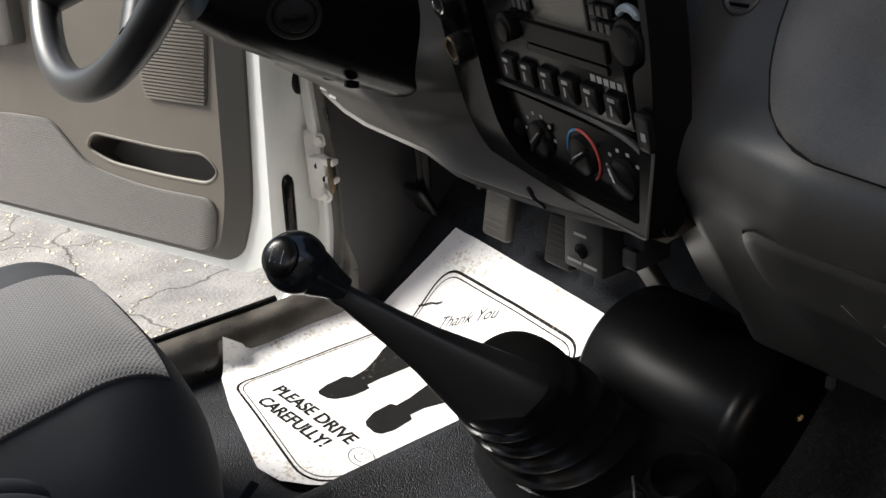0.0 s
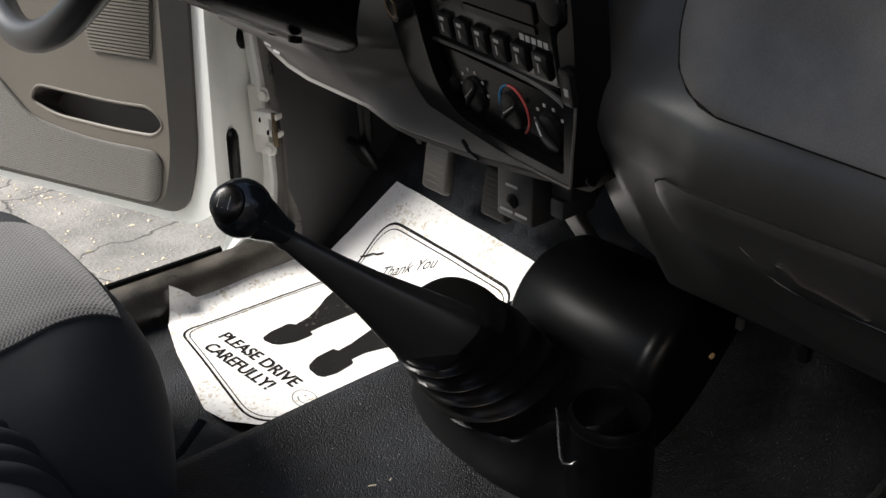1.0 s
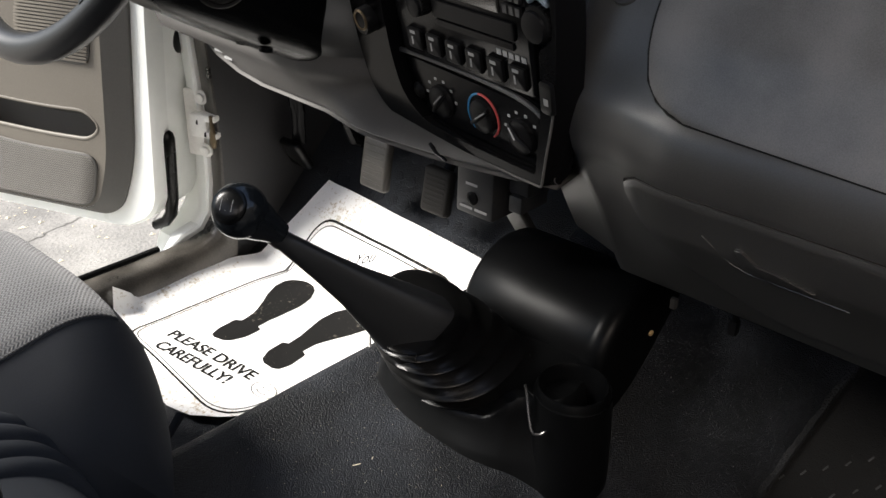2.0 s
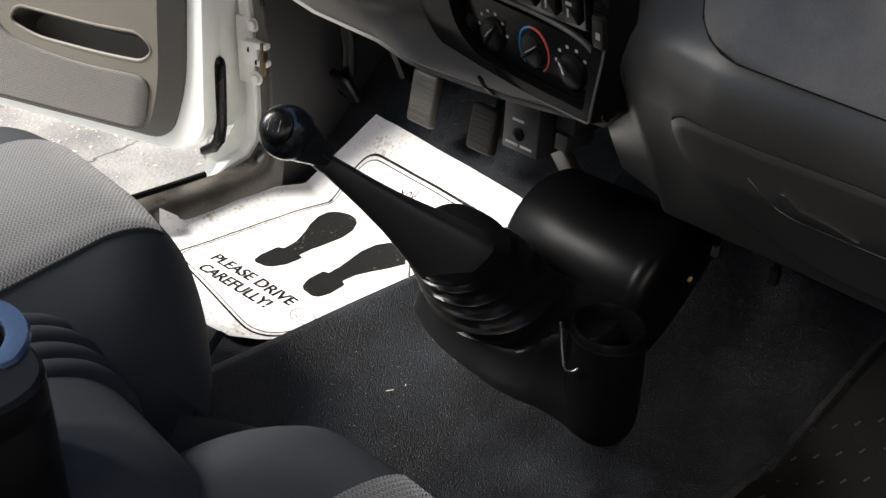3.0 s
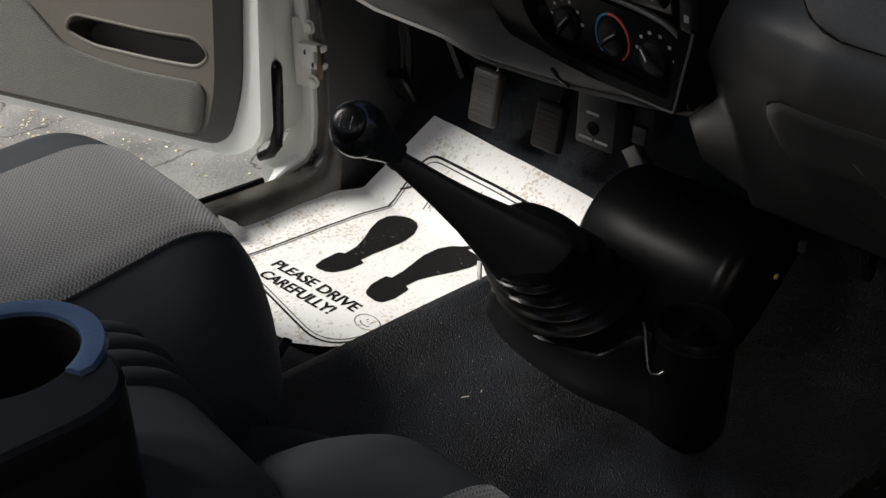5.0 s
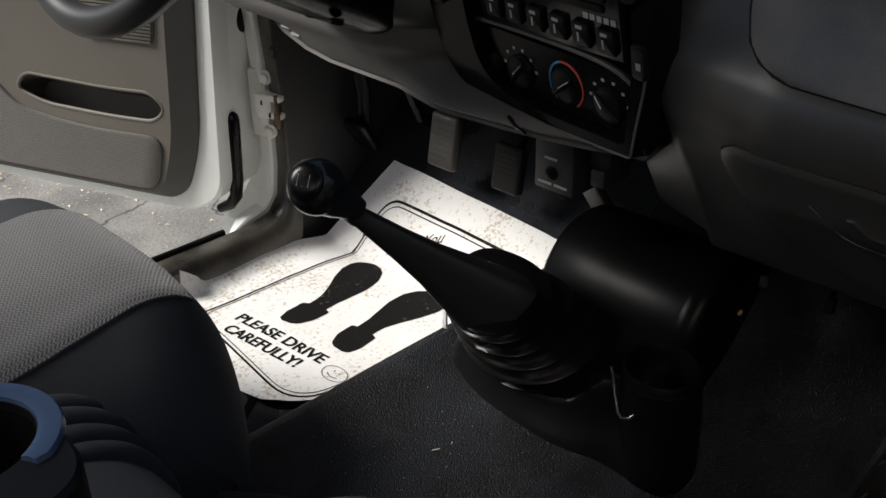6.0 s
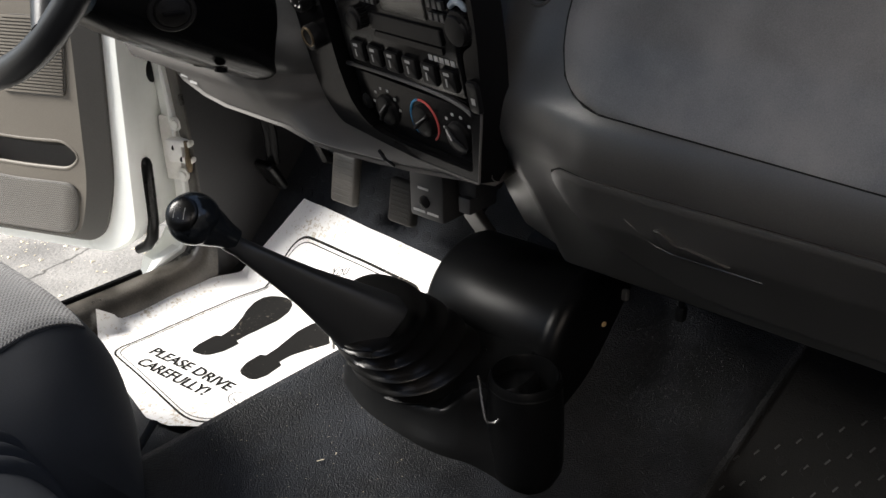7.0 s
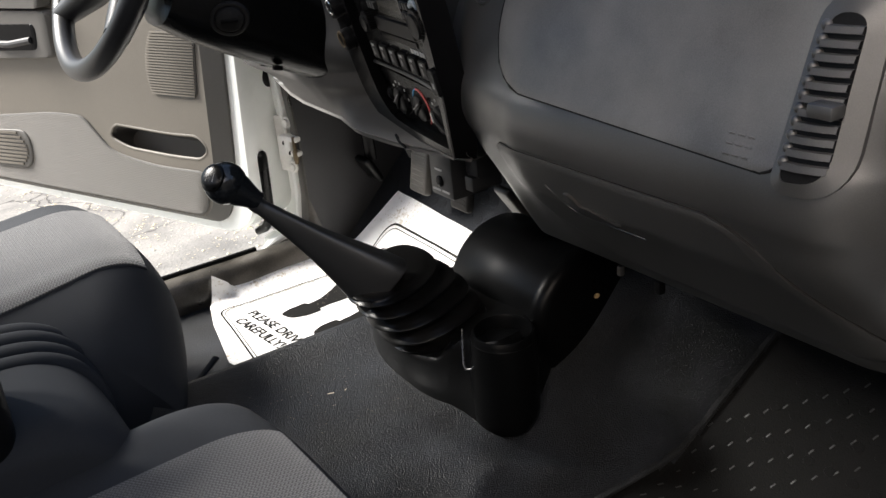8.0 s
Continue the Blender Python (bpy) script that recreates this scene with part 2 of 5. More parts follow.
def tube(bm, points, radius, seg=10, closed=False, flat=1.0):
    pts = [Vector(p) for p in points]
    n = len(pts)
    rings = []
    up = None
    for i, p in enumerate(pts):
        a, b = (pts[i - 1], pts[(i + 1) % n]) if closed else (pts[max(i - 1, 0)], pts[min(i + 1, n - 1)])
        t = (b - a).normalized()
        if up is None:
            up = frame_of(t)[0]
        up = (up - t * up.dot(t)).normalized()
        side = t.cross(up)
        r = radius[i] if isinstance(radius, (list, tuple)) else radius
        rings.append([p + r * (math.cos(k) * up + flat * math.sin(k) * side) for k in (2 * math.pi * j / seg for j in range(seg))])
    if closed:
        rings.append(rings[0])
        loft(bm, rings, cap=False)
        bmesh.ops.remove_doubles(bm, verts=bm.verts[:], dist=1e-6)
    else:
        loft(bm, rings)
    return bm


def lerp_table(table, x):
    """Straight-line look-up in rows of (x, value)."""
    if x <= table[0][0]:
        return table[0][1]
    for (a, va), (b, vb) in zip(table, table[1:]):
        if x <= b:
            return va + (vb - va) * (x - a) / (b - a)
    return table[-1][1]


def rounded(points, radius, steps=5):
    """A closed outline with its corners rounded off; radius may be one for each corner."""
    out = []
    n = len(points)
    for i, p in enumerate(points):
        p = Vector(p)
        r = radius[i] if isinstance(radius, (list, tuple)) else radius
        a, b = Vector(points[i - 1]) - p, Vector(points[(i + 1) % n]) - p
        k = min(r, a.length * 0.48, b.length * 0.48)
        s, e = p + a.normalized() * k, p + b.normalized() * k
        for j in range(steps + 1):
            t = j / steps
            out.append((1 - t) ** 2 * s + 2 * t * (1 - t) * p + t * t * e)
    return out


def slab(bm, outline, low, high, chamfer=0.0, place=None):
    """A flat outline given thickness along its third axis, its upper edge chamfered; place: a function of (a, b, c)."""
    place = place or (lambda a, b, c: (a, b, c))
    mid = sum((Vector(p) for p in outline), Vector((0, 0))) / len(outline)
    size = max((Vector(p) - mid).length for p in outline)

    def inset(k):
        return [mid + (Vector(p) - mid) * (1 - k / size) for p in outline]

    rings = [[place(p[0], p[1], low) for p in outline]]
    rings.append([place(p[0], p[1], high - chamfer) for p in outline])
    if chamfer:
        rings.append([place(p[0], p[1], high - chamfer * 0.3) for p in inset(chamfer * 0.4)])
        rings.append([place(p[0], p[1], high) for p in inset(chamfer * 1.1)])
    rows = [[bm.verts.new(p) for p in r] for r in rings]
    n = len(outline)
    for a, b in zip(rows, rows[1:]):
        for i in range(n):
            bm.faces.new((a[i], a[(i + 1) % n], b[(i + 1) % n], b[i]))
    for row in (rows[0], rows[-1]):
        edges = [bm.edges.get((row[i], row[(i + 1) % n])) for i in range(n)]
        bmesh.ops.triangle_fill(bm, edges=edges, use_beauty=True)
    return bm


# ---- ground outside ----
GROUND = -0.56
bm = bmesh.new()
bmesh.ops.create_grid(bm, x_segments=4, y_segments=4, size=600.0, matrix=Matrix.Translation((0, 0, GROUND)))
tagged(part("ground", bm, ASPHALT), "grey cracked asphalt of a parking lot", "asphalt", kind="structure")

bm = bmesh.new()
rng = random.Random(5)
for _ in range(34000):
    x, y = rng.uniform(-2.2, 3.2), rng.uniform(1.3, 6.5)
    if noise.noise((x * 0.9, y * 0.9, 0)) + rng.uniform(-0.35, 0.35) < -0.02:
        continue
    r = rng.choice((0.002, 0.003, 0.003, 0.004, 0.006, 0.010)) * rng.uniform(0.8, 1.25)
    a = rng.uniform(0, 6.28)
    q = [Vector((x + r * math.cos(a + k * 2.1) * rng.uniform(0.6, 1.5), y + r * math.sin(a + k * 2.1), GROUND + 0.001)) for k in range(3)]
    top = bm.verts.new((x, y, GROUND + 0.001 + r * 0.35))
    vs = [bm.verts.new(p) for p in q]
    for k in range(3):
        bm.faces.new((vs[k], vs[(k + 1) % 3], top))
tagged(part("leaf_litter", bm, LITTER), "pale dry leaf litter scattered on the asphalt", "litter", kind="stuff")

# added out of view: keeps low sky light out of the passenger side
bm = bmesh.new()
box(bm, (-3.5, -1.70, GROUND - 0.05), (3.5, -1.50, 1.25), 0.01)
tagged(part("wall_light_block", bm, BLOCK_DARK), "plain dark wall, added unseen to hold back passenger-side light", "wall", kind="structure")

# ---- the cab: floor, tunnel, sills, pillars, roof ----
TUNNEL = [(-0.30, 0.0), (-0.267, 0.0), (-0.261, 0.010), (-0.235, 0.026), (-0.19, 0.052), (-0.14, 0.078), (-0.08, 0.100), (0.0, 0.111), (0.10, 0.119), (0.15, 0.128), (0.175, 0.131), (0.191, 0.127), (0.205, 0.113), (0.219, 0.084), (0.234, 0.038), (0.244, 0.010), (0.252, 0.0)]


def floor_z(x, y):
    base = -0.008 + 0.5 * ((x - 0.735) + math.sqrt((x - 0.735) ** 2 + 0.0006)) - 0.0012
    hump = lerp_table(TUNNEL, y + max(0.0, x - 0.70) * 0.22 if y < -0.02 else y + max(0.0, x - 0.60) * 0.55 * min(1.0, (y + 0.02) / 0.10))
    rise = max(0.0, x - 0.62) * 0.30 * min(1.0, max(0.0, (0.12 - y) / 0.08)) if hump > 0.001 else 0.0
    crease = 0.0105 * (1 - abs(2 * noise.noise((x * 5.0 + y * 6.0, y * 3.0 - x * 2.0, 1.7)))) ** 3 * min(1.0, max(0.0, (-0.11 - y) / 0.05)) * min(1.0, max(0.0, (y + 0.262) / 0.03))
    fade = 1.0 if x < 0.735 else max(0.0, 1.0 - (x - 0.735) * 1.6)
    return base + (hump + rise * min(1.0, hump / 0.06)) * fade + 0.0015 * noise.noise((x * 9, y * 9, 0.3)) + crease


bm = bmesh.new()
xs = [-0.55 + 0.02 * i for i in range(81)]
ys = [-0.70 + 0.007 * j for j in range(201)]
loft(bm, [[(x, y, floor_z(x, y)) for y in ys] for x in xs], close=False)
top = bm.faces[:]
res = bmesh.ops.extrude_face_region(bm, geom=top)
bmesh.ops.translate(bm, vec=(0, 0, -0.04), verts=[g for g in res["geom"] if isinstance(g, bmesh.types.BMVert)])
floor = tagged(part("floor", bm, VINYL, sharp=60), "black pebbled vinyl floor covering over the transmission tunnel", "floor", kind="structure")
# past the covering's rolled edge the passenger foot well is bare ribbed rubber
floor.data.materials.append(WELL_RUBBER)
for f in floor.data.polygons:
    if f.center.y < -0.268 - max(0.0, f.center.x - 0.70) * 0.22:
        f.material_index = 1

# side trims follow the door opening's edge: along the sill, round the corner and up the pillar
EDGE = [(-0.55, 0.050), (0.52, 0.050), (0.622, 0.052), (0.662, 0.062), (0.683, 0.088), (0.690, 0.140), (0.691, 0.22), (0.686, 0.32), (0.676, 0.46), (0.655, 0.62), (0.62, 0.78)]


def side(sign, tag):
    """Sill plate, kick panel and the painted body edge of one door opening."""
    def yy(v):
        return v * sign
    bm = bmesh.new()
    cut = [(-0.026, -0.075), (-0.025, -0.050), (-0.022, -0.034), (-0.016, -0.016), (-0.009, -0.006), (-0.001, -0.0015), (0.010, 0.0), (0.026, 0.0), (0.032, -0.002), (0.034, -0.008), (0.034, -0.03)]
    rings = []
    for i, (x, z) in enumerate(EDGE):
        a, b = EDGE[max(i - 1, 0)], EDGE[min(i + 1, len(EDGE) - 1)]
        t = Vector((b[0] - a[0], b[1] - a[1])).normalized()
        nrm = Vector((-t.y, t.x))
        flare = max(0.05, 1 - max(0.0, z - 0.05) / 0.06)
        rings.append([(x + nrm.x * h * (flare if w < 0 else 1.0), yy(0.700 + w * (flare if w < 0 else 1.0)), z + nrm.y * h * (flare if w < 0 else 1.0)) for w, h in cut])
    loft(bm, rings, close=False)
    sill = tagged(part("trim_sill_" + tag, bm, SILL), "dusty taupe plastic sill plate along the door opening", "sill trim", kind="structure")
    bm = bmesh.new()
    tube(bm, [(-0.52, yy(0.738), 0.050), (0.50, yy(0.738), 0.050), (0.575, yy(0.738), 0.051)], 0.006, 8)
    tagged(part("trim_seal_" + tag, bm, RUBBER), "black rubber seal along the sill plate", "seal", kind="structure")
    # kick panel between the pillar edge and the toe board
    bm = bmesh.new()
    outline = [(0.56, -0.03), *[(x + 0.004, z - 0.002) for x, z in EDGE[2:]], (1.06, 0.78), (1.06, -0.03)]
    slab(bm, outline, 0.699, 0.712, 0.0, lambda a, b, c: (a, yy(c), b))
    tagged(part("wall_kick_" + tag, bm, KICK), "dark grey moulded kick panel beside the pedals", "trim panel", kind="structure")
    # painted body behind the trim
    bm = bmesh.new()
    outline = [(-0.55, -0.16), (-0.55, -0.04), (0.605, -0.04), (0.634, 0.034), (0.668, 0.046), (0.694, 0.080), *[(x + 0.010, z) for x, z in EDGE[5:]], (1.30, 0.78), (1.30, -0.16)]
    slab(bm, outline, 0.7365, 0.83, 0.0, lambda a, b, c: (a, yy(c), b))
    tagged(part("wall_pillar_" + tag, bm, PAINT), "white painted sill and front door pillar", "body panel", kind="structure")
    bm = bmesh.new()
    rings = []
    for i in range(1, len(EDGE)):
        a, b = EDGE[i - 1], EDGE[min(i + 1, len(EDGE) - 1)]
        x, z = EDGE[i] if i > 1 else (0.585, 0.051)
        t = Vector((b[0] - a[0], b[1] - a[1])).normalized()
        if i == 1:
            t = Vector((1.0, 0.0))
        thin = 0.2 if i == 1 else 1.0
        rings.append([(x - t.y * h * thin, yy(0.7345 + (w - 0.7345) * thin), z - (0.010 if i == 1 else 0.0) + t.x * h * thin) for w, h in ((0.7345, -0.03), (0.7345, 0.004), (0.738, 0.008), (0.764, 0.006), (0.770, 0.0), (0.770, -0.03))])
    loft(bm, rings)
    tagged(part("trim_flange_" + tag, bm, PAINT), "white painted flange round the door opening", "body panel", kind="structure")
    # roof pillars
    bm = bmesh.new()
    tube(bm, [(0.62, yy(0.72), 0.77), (0.49, yy(0.70), 0.97), (0.31, yy(0.66), 1.22)], 0.035, 10)
    tagged(part("pillar_" + tag, bm, CLOTH_ROOF), "grey trimmed windscreen pillar", "pillar", kind="structure")
    bm = bmesh.new()
    box(bm, (-0.58, min(yy(0.66), yy(0.80)), -0.1), (-0.48, max(yy(0.66), yy(0.80)), 1.24), 0.01)
    tagged(part("pillar_rear_" + tag, bm, TAUPE_DARK), "dark grey trimmed rear door pillar", "pillar", kind="structure")
    return sill


side(1, "driver")
bm = bmesh.new()
edge = [(x, -0.266 - max(0.0, x - 0.70) * 0.22) for x in (0.30 + 0.03 * k for k in range(25))]
tube(bm, [(x, y, floor_z(x, y) + 0.004 + 0.001 * noise.noise((x * 30, 0, 0))) for x, y in edge], 0.006, 8, flat=0.6)
tagged(part("trim_floor_edge", bm, DUSTY), "dusty rolled edge of the floor covering", "floor edge", kind="structure")
side(-1, "passenger")
bm = bmesh.new()
box(bm, (-0.60, -0.72, 1.20), (0.33, 0.72, 1.26), 0.02)
tagged(part("ceiling", bm, CLOTH_ROOF), "grey cloth cab roof lining", "ceiling", kind="structure")
bm = bmesh.new()
for lo, hi in (((-0.64, -0.80, -0.15), (-0.585, 0.80, 0.80)), ((-0.64, -0.80, 1.15), (-0.585, 0.80, 1.24)), ((-0.64, -0.80, 0.80), (-0.585, -0.62, 1.15)), ((-0.64, 0.62, 0.80), (-0.585, 0.80, 1.15))):
    box(bm, lo, hi)
tagged(part("wall_rear", bm, SEAT_DARK), "dark trimmed cab rear wall with a window opening", "wall", kind="structure")
bm = bmesh.new()
box(bm, (1.06, -0.83, -0.16), (1.12, 0.83, 0.80), 0.01)
tagged(part("wall_front", bm, BLACK), "black insulated firewall behind the dashboard", "wall", kind="structure")
bm = bmesh.new()
box(bm, (1.12, -0.83, 0.40), (2.2, 0.83, 0.74), 0.05)
tagged(part("wall_bonnet", bm, PAINT), "white painted bonnet ahead of the windscreen", "body panel", kind="structure")


# ---- dashboard ----
FACE = [(-0.70, 0.575), (-0.19, 0.575), (-0.15, 0.569), (-0.125, 0.564), (-0.10, 0.562), (-0.08, 0.590), (-0.06, 0.602), (0.05, 0.610), (0.10, 0.614), (0.15, 0.618), (0.20, 0.622), (0.23, 0.620), (0.25, 0.604), (0.275, 0.578), (0.32, 0.550), (0.36, 0.546), (0.45, 0.550), (0.60, 0.560), (0.70, 0.575)]
LIP = [(-0.70, 0.420), (-0.07, 0.419), (0.0, 0.411), (0.06, 0.405), (0.12, 0.401), (0.2, 0.398), (0.45, 0.404), (0.50, 0.411), (0.55, 0.426), (0.61, 0.460), (0.66, 0.50), (0.70, 0.52)]
DRIVER = [(0.40, 0.27), (0.12, 0.27), (0.060, 0.245), (0.028, 0.18), (0.016, 0.11), (0.008, 0.05), (0.002, 0.02), (0.0, 0.0), (0.006, -0.018), (0.002, -0.040), (0.008, -0.058)]
PASSENGER = [(0.40, 0.27), (0.14, 0.27), (0.088, 0.245), (0.042, 0.18), (0.006, 0.10), (-0.013, 0.045), (-0.024, 0.025), (-0.029, 0.002), (-0.027, -0.020), (-0.020, -0.036), (0.002, -0.080)]
FLAT = [0.40, 0.14, 0.088, 0.042, 0.012, 0.001, -0.002, 0.000, 0.006, 0.014, 0.034]


def dash_profile(y, k=None):
    """The dashboard's cut at y, from the windscreen over the face and round the lower lip: points (x, z); k is 1 on the passenger's side."""
    k = (1 if y < -0.099 else 0) if k is None else k
    x0, lip = lerp_table(FACE, y), 0.301 if k else lerp_table(LIP, y)
    pts = []
    swell = min(max((-0.10 - y) / 0.12, 0.0), 1.0)
    swell = swell * swell * (3 - 2 * swell)
    # beside the column the lower face is undercut
    under = 0.026 * min(max((y - 0.235) / 0.08, 0.0), 1.0)
    for (ax, az), (bx, bz), flat_x in zip(DRIVER, PASSENGER, FLAT):
        bx = flat_x + (bx - flat_x) * swell
        ax += under * min(max((0.02 - az) / 0.078, 0.0), 1.0)
        pts.append((x0 + ax + (bx - ax) * k, 0.50 + az + (bz - az) * k))
    xl = 0.583 + 0.072 * k + (0.0 if k else 0.6 * under)
    pts += [(xl, lip + 0.012 + 0.008 * k), (xl + 0.008 + 0.008 * k, lip + 0.002 + 0.004 * k), (xl + 0.022 + 0.03 * k, lip), (0.80, lip + 0.04), (1.0, lip + 0.10)]
    turn = max(0.0, (-y - 0.575) / 0.080)
    if turn > 0:
        s = 1 - math.sqrt(max(0.0, 1 - min(turn, 1.0) ** 2))
        pts = [(x + 0.085 * s * (1 if z < 0.74 else 0.4), z) for x, z in pts]
    return pts


def dash_x(y, z):
    """How far ahead the dashboard's face stands at (y, z)."""
    rows = sorted((pz, px) for px, pz in dash_profile(y)[1:13])
    return lerp_table(rows, z)


STATIONS = sorted({round(-0.655 + 0.0025 * i, 4) for i in range(30)} | {round(-0.60 + 0.01 * i, 4) for i in range(130)})
STATIONS = [y for y in STATIONS if y <= 0.698]


def smooth_profile(pts, steps=4):
    """The profile run through as a soft curve."""
    out = []
    n = len(pts)
    for i in range(n - 1):
        p0, p1, p2, p3 = (Vector(pts[min(max(j, 0), n - 1)]) for j in (i - 1, i, i + 1, i + 2))
        for s in range(steps):
            t = s / steps
            out.append(0.5 * (2 * p1 + (p2 - p0) * t + (2 * p0 - 5 * p1 + 4 * p2 - p3) * t * t + (3 * p1 - p0 - 3 * p2 + p3) * t ** 3))
    return out + [Vector(pts[-1])]


dash = thing("dashboard", (0.62, 0.0, 0.40), "charcoal grained plastic dashboard with worn sheen", "dashboard")


def panel_edge(z):
    """Where the passenger panel begins: upright beside the centre stack, then swept away below it."""
    return -0.095 - min(0.015, 2.0 * max(0.0, 0.50 - z) ** 2)


bm = bmesh.new()
rings = []
for y in [y for y in STATIONS if y <= -0.0995]:
    ring = []
    for p in smooth_profile(dash_profile(y)):
        e = panel_edge(p.y)
        ring.append((p.x, y if y < -0.20 else e + (y + 0.10) * (e + 0.20) / 0.10, p.y))
    rings.append(ring)
last = rings[-1]
rings[-1] = [(x + 0.0012, y, z) for x, y, z in last]
rings += [[(x + 0.005, y + 0.003, z) for x, y, z in last], [(x + 0.022, y + 0.012, z) for x, y, z in last], [(x + 0.055, y + 0.100, z) for x, y, z in last]]
loft(bm, rings, close=False)
bm.faces.new([bm.verts.new(p) for p in rings[0]])
bmesh.ops.remove_doubles(bm, verts=bm.verts[:], dist=1e-5)
part("passenger_panel", bm, DASH, dash, sharp=50)
cuts = [y for y in STATIONS if y >= -0.0755]
bm = bmesh.new()
loft(bm, [[(p.x, y, p.y) for p in smooth_profile(dash_profile(y, 0))][0:33] for y in cuts], close=False)
part("driver_panel", bm, DASH, dash, sharp=50)
# light thrown up onto the knee panel is painted in as paler grey
bm = bmesh.new()
loft(bm, [[(p.x, y, p.y) for p in smooth_profile(dash_profile(y, 0))][32:] for y in cuts], close=False)
part("knee_panel", bm, DASH_LIGHT, dash, "lower knee panel, its grey lightened for reflected light", sharp=50)


def face_patch(bm, rows, proud, back=0.01, cols=40, soft=0.004, tilt=0.0):
    """A panel lying on the dashboard's face: rows of (z, y at one end, y at the other), from below up."""
    grid = []
    zs = [r[0] for r in rows]
    steps = 28
    for i in range(steps + 1):
        z = zs[0] + (zs[-1] - zs[0]) * i / steps
        a = lerp_table([(r[0], r[1]) for r in rows], z)
        b = lerp_table([(r[0], r[2]) for r in rows], z)
        line = []
        for j in range(cols + 1):
            t = j / cols
            y = a + (b - a) * t
            edge = min(i, steps - i) / steps * (zs[-1] - zs[0]), min(t, 1 - t) * abs(b - a)
            d = min(edge)
            lift = proud if d > soft else proud - soft * 0.6 * (1 - d / soft) ** 2
            zt = z + tilt * (y + 0.38) * (0.74 - z) / 0.22
            line.append((dash_x(y, zt) - lift, y, zt))
        grid.append(line)
    loft(bm, grid, close=False)
    edges = [e for e in bm.edges if e.is_boundary]
    res = bmesh.ops.extrude_edge_only(bm, edges=edges)
    bmesh.ops.translate(bm, vec=(back + proud, 0, 0), verts=[g for g in res["geom"] if isinstance(g, bmesh.types.BMVert)])
    return bm


AIRBAG_TILT = 0.040
AIRBAG = [(0.530, -0.222, -0.548), (0.533, -0.203, -0.556), (0.540, -0.187, -0.564), (0.555, -0.174, -0.570), (0.58, -0.167, -0.576), (0.61, -0.164, -0.592), (0.66, -0.165, -0.606), (0.74, -0.168, -0.612)]
part("airbag_cover", face_patch(bmesh.new(), AIRBAG, 0.004, tilt=AIRBAG_TILT), AIRBAG_LIT, dash, "smooth charcoal airbag cover, paler for windscreen light, with a fine seam")
def outline_of(rows):
    """The edge of a face panel, run all round."""
    return [(r[1], r[0]) for r in rows] + [(r[2], r[0]) for r in reversed(rows)]


def seam(rows, grow, radius, parent, mat, tilt=0.0):
    mid_y = sum(r[1] + r[2] for r in rows) / (2 * len(rows))
    mid_z = (rows[0][0] + rows[-1][0]) / 2
    loop = outline_of(rows)
    pts = []
    for (ya, za), (yb, zb) in zip(loop, loop[1:] + loop[:1]):
        n = max(2, int(math.hypot(yb - ya, zb - za) / 0.012))
        for k in range(n):
            y, z = ya + (yb - ya) * k / n, za + (zb - za) * k / n
            y += math.copysign(grow, y - mid_y)
            z += tilt * (y + 0.38) * (0.74 - z) / 0.22
            pts.append((dash_x(y, z) - 0.0005, y, z))
    bm = bmesh.new()
    tube(bm, pts, radius, 6, closed=True)
    return part("seam", bm, mat, parent, "dark gap round the panel")


seam(AIRBAG, 0.001, 0.0013, dash, MAT_RUBBER, AIRBAG_TILT)
# the raised bars of its illegible warning
bm = bmesh.new()
for z, wide in ((0.548, 0.030), (0.540, 0.036), (0.532, 0.030)):
    for k in range(3):
        y = -0.512 - 0.010 * k
        box(bm, (dash_x(y, z) - 0.0044, y - 0.0035, z - 0.0011), (dash_x(y, z) - 0.003, y + 0.0035, z + 0.0011))
part("warning_marking", bm, AIRBAG_LIT, dash, "embossed illegible warning marks")

GLOVE = [(0.330, -0.330, -0.606), (0.340, -0.285, -0.628), (0.362, -0.236, -0.620), (0.382, -0.206, -0.606), (0.405, -0.186, -0.583), (0.428, -0.170, -0.556), (0.451, -0.160, -0.535), (0.464, -0.162, -0.514), (0.472, -0.178, -0.488)]
glove = part("glovebox_door", face_patch(bmesh.new(), GLOVE, 0.006), DASH, dash, "charcoal glovebox lid, shut")
seam(GLOVE, 0.0008, 0.0012, dash, MAT_RUBBER)
bm = bmesh.new()
pts = [(-0.250, 0.437), (-0.277, 0.411), (-0.291, 0.406), (-0.384, 0.405)]
tube(bm, [(dash_x(y, z) - 0.0062, y, z) for y, z in pts], 0.0009, 8)
part("latch_recess", bm, DASH, glove)
bm = bmesh.new()
flap = rounded([(-0.282, 0.436), (-0.290, 0.413), (-0.300, 0.409), (-0.352, 0.410), (-0.357, 0.415), (-0.318, 0.424), (-0.303, 0.424), (-0.290, 0.437)], 0.003, 3)
slab(bm, flap, -0.004, 0.0105, 0.002, lambda y, z, c: (dash_x(y, z) - c, y, z))
part("latch", bm, DASH, glove, "small dark glovebox latch")

# side vent in the dashboard's end
vent = part("side_vent", bmesh.new(), DASH, dash)


def vent_place(a, b, c):
    """Vent coordinates: a across (from its inner side), b up, c out of the dashboard."""
    y = -0.562 - a + 0.07 * b
    b = b * 1.12 - 0.022
    return (dash_x(y, 0.535 + b) - c, y, 0.535 + b)


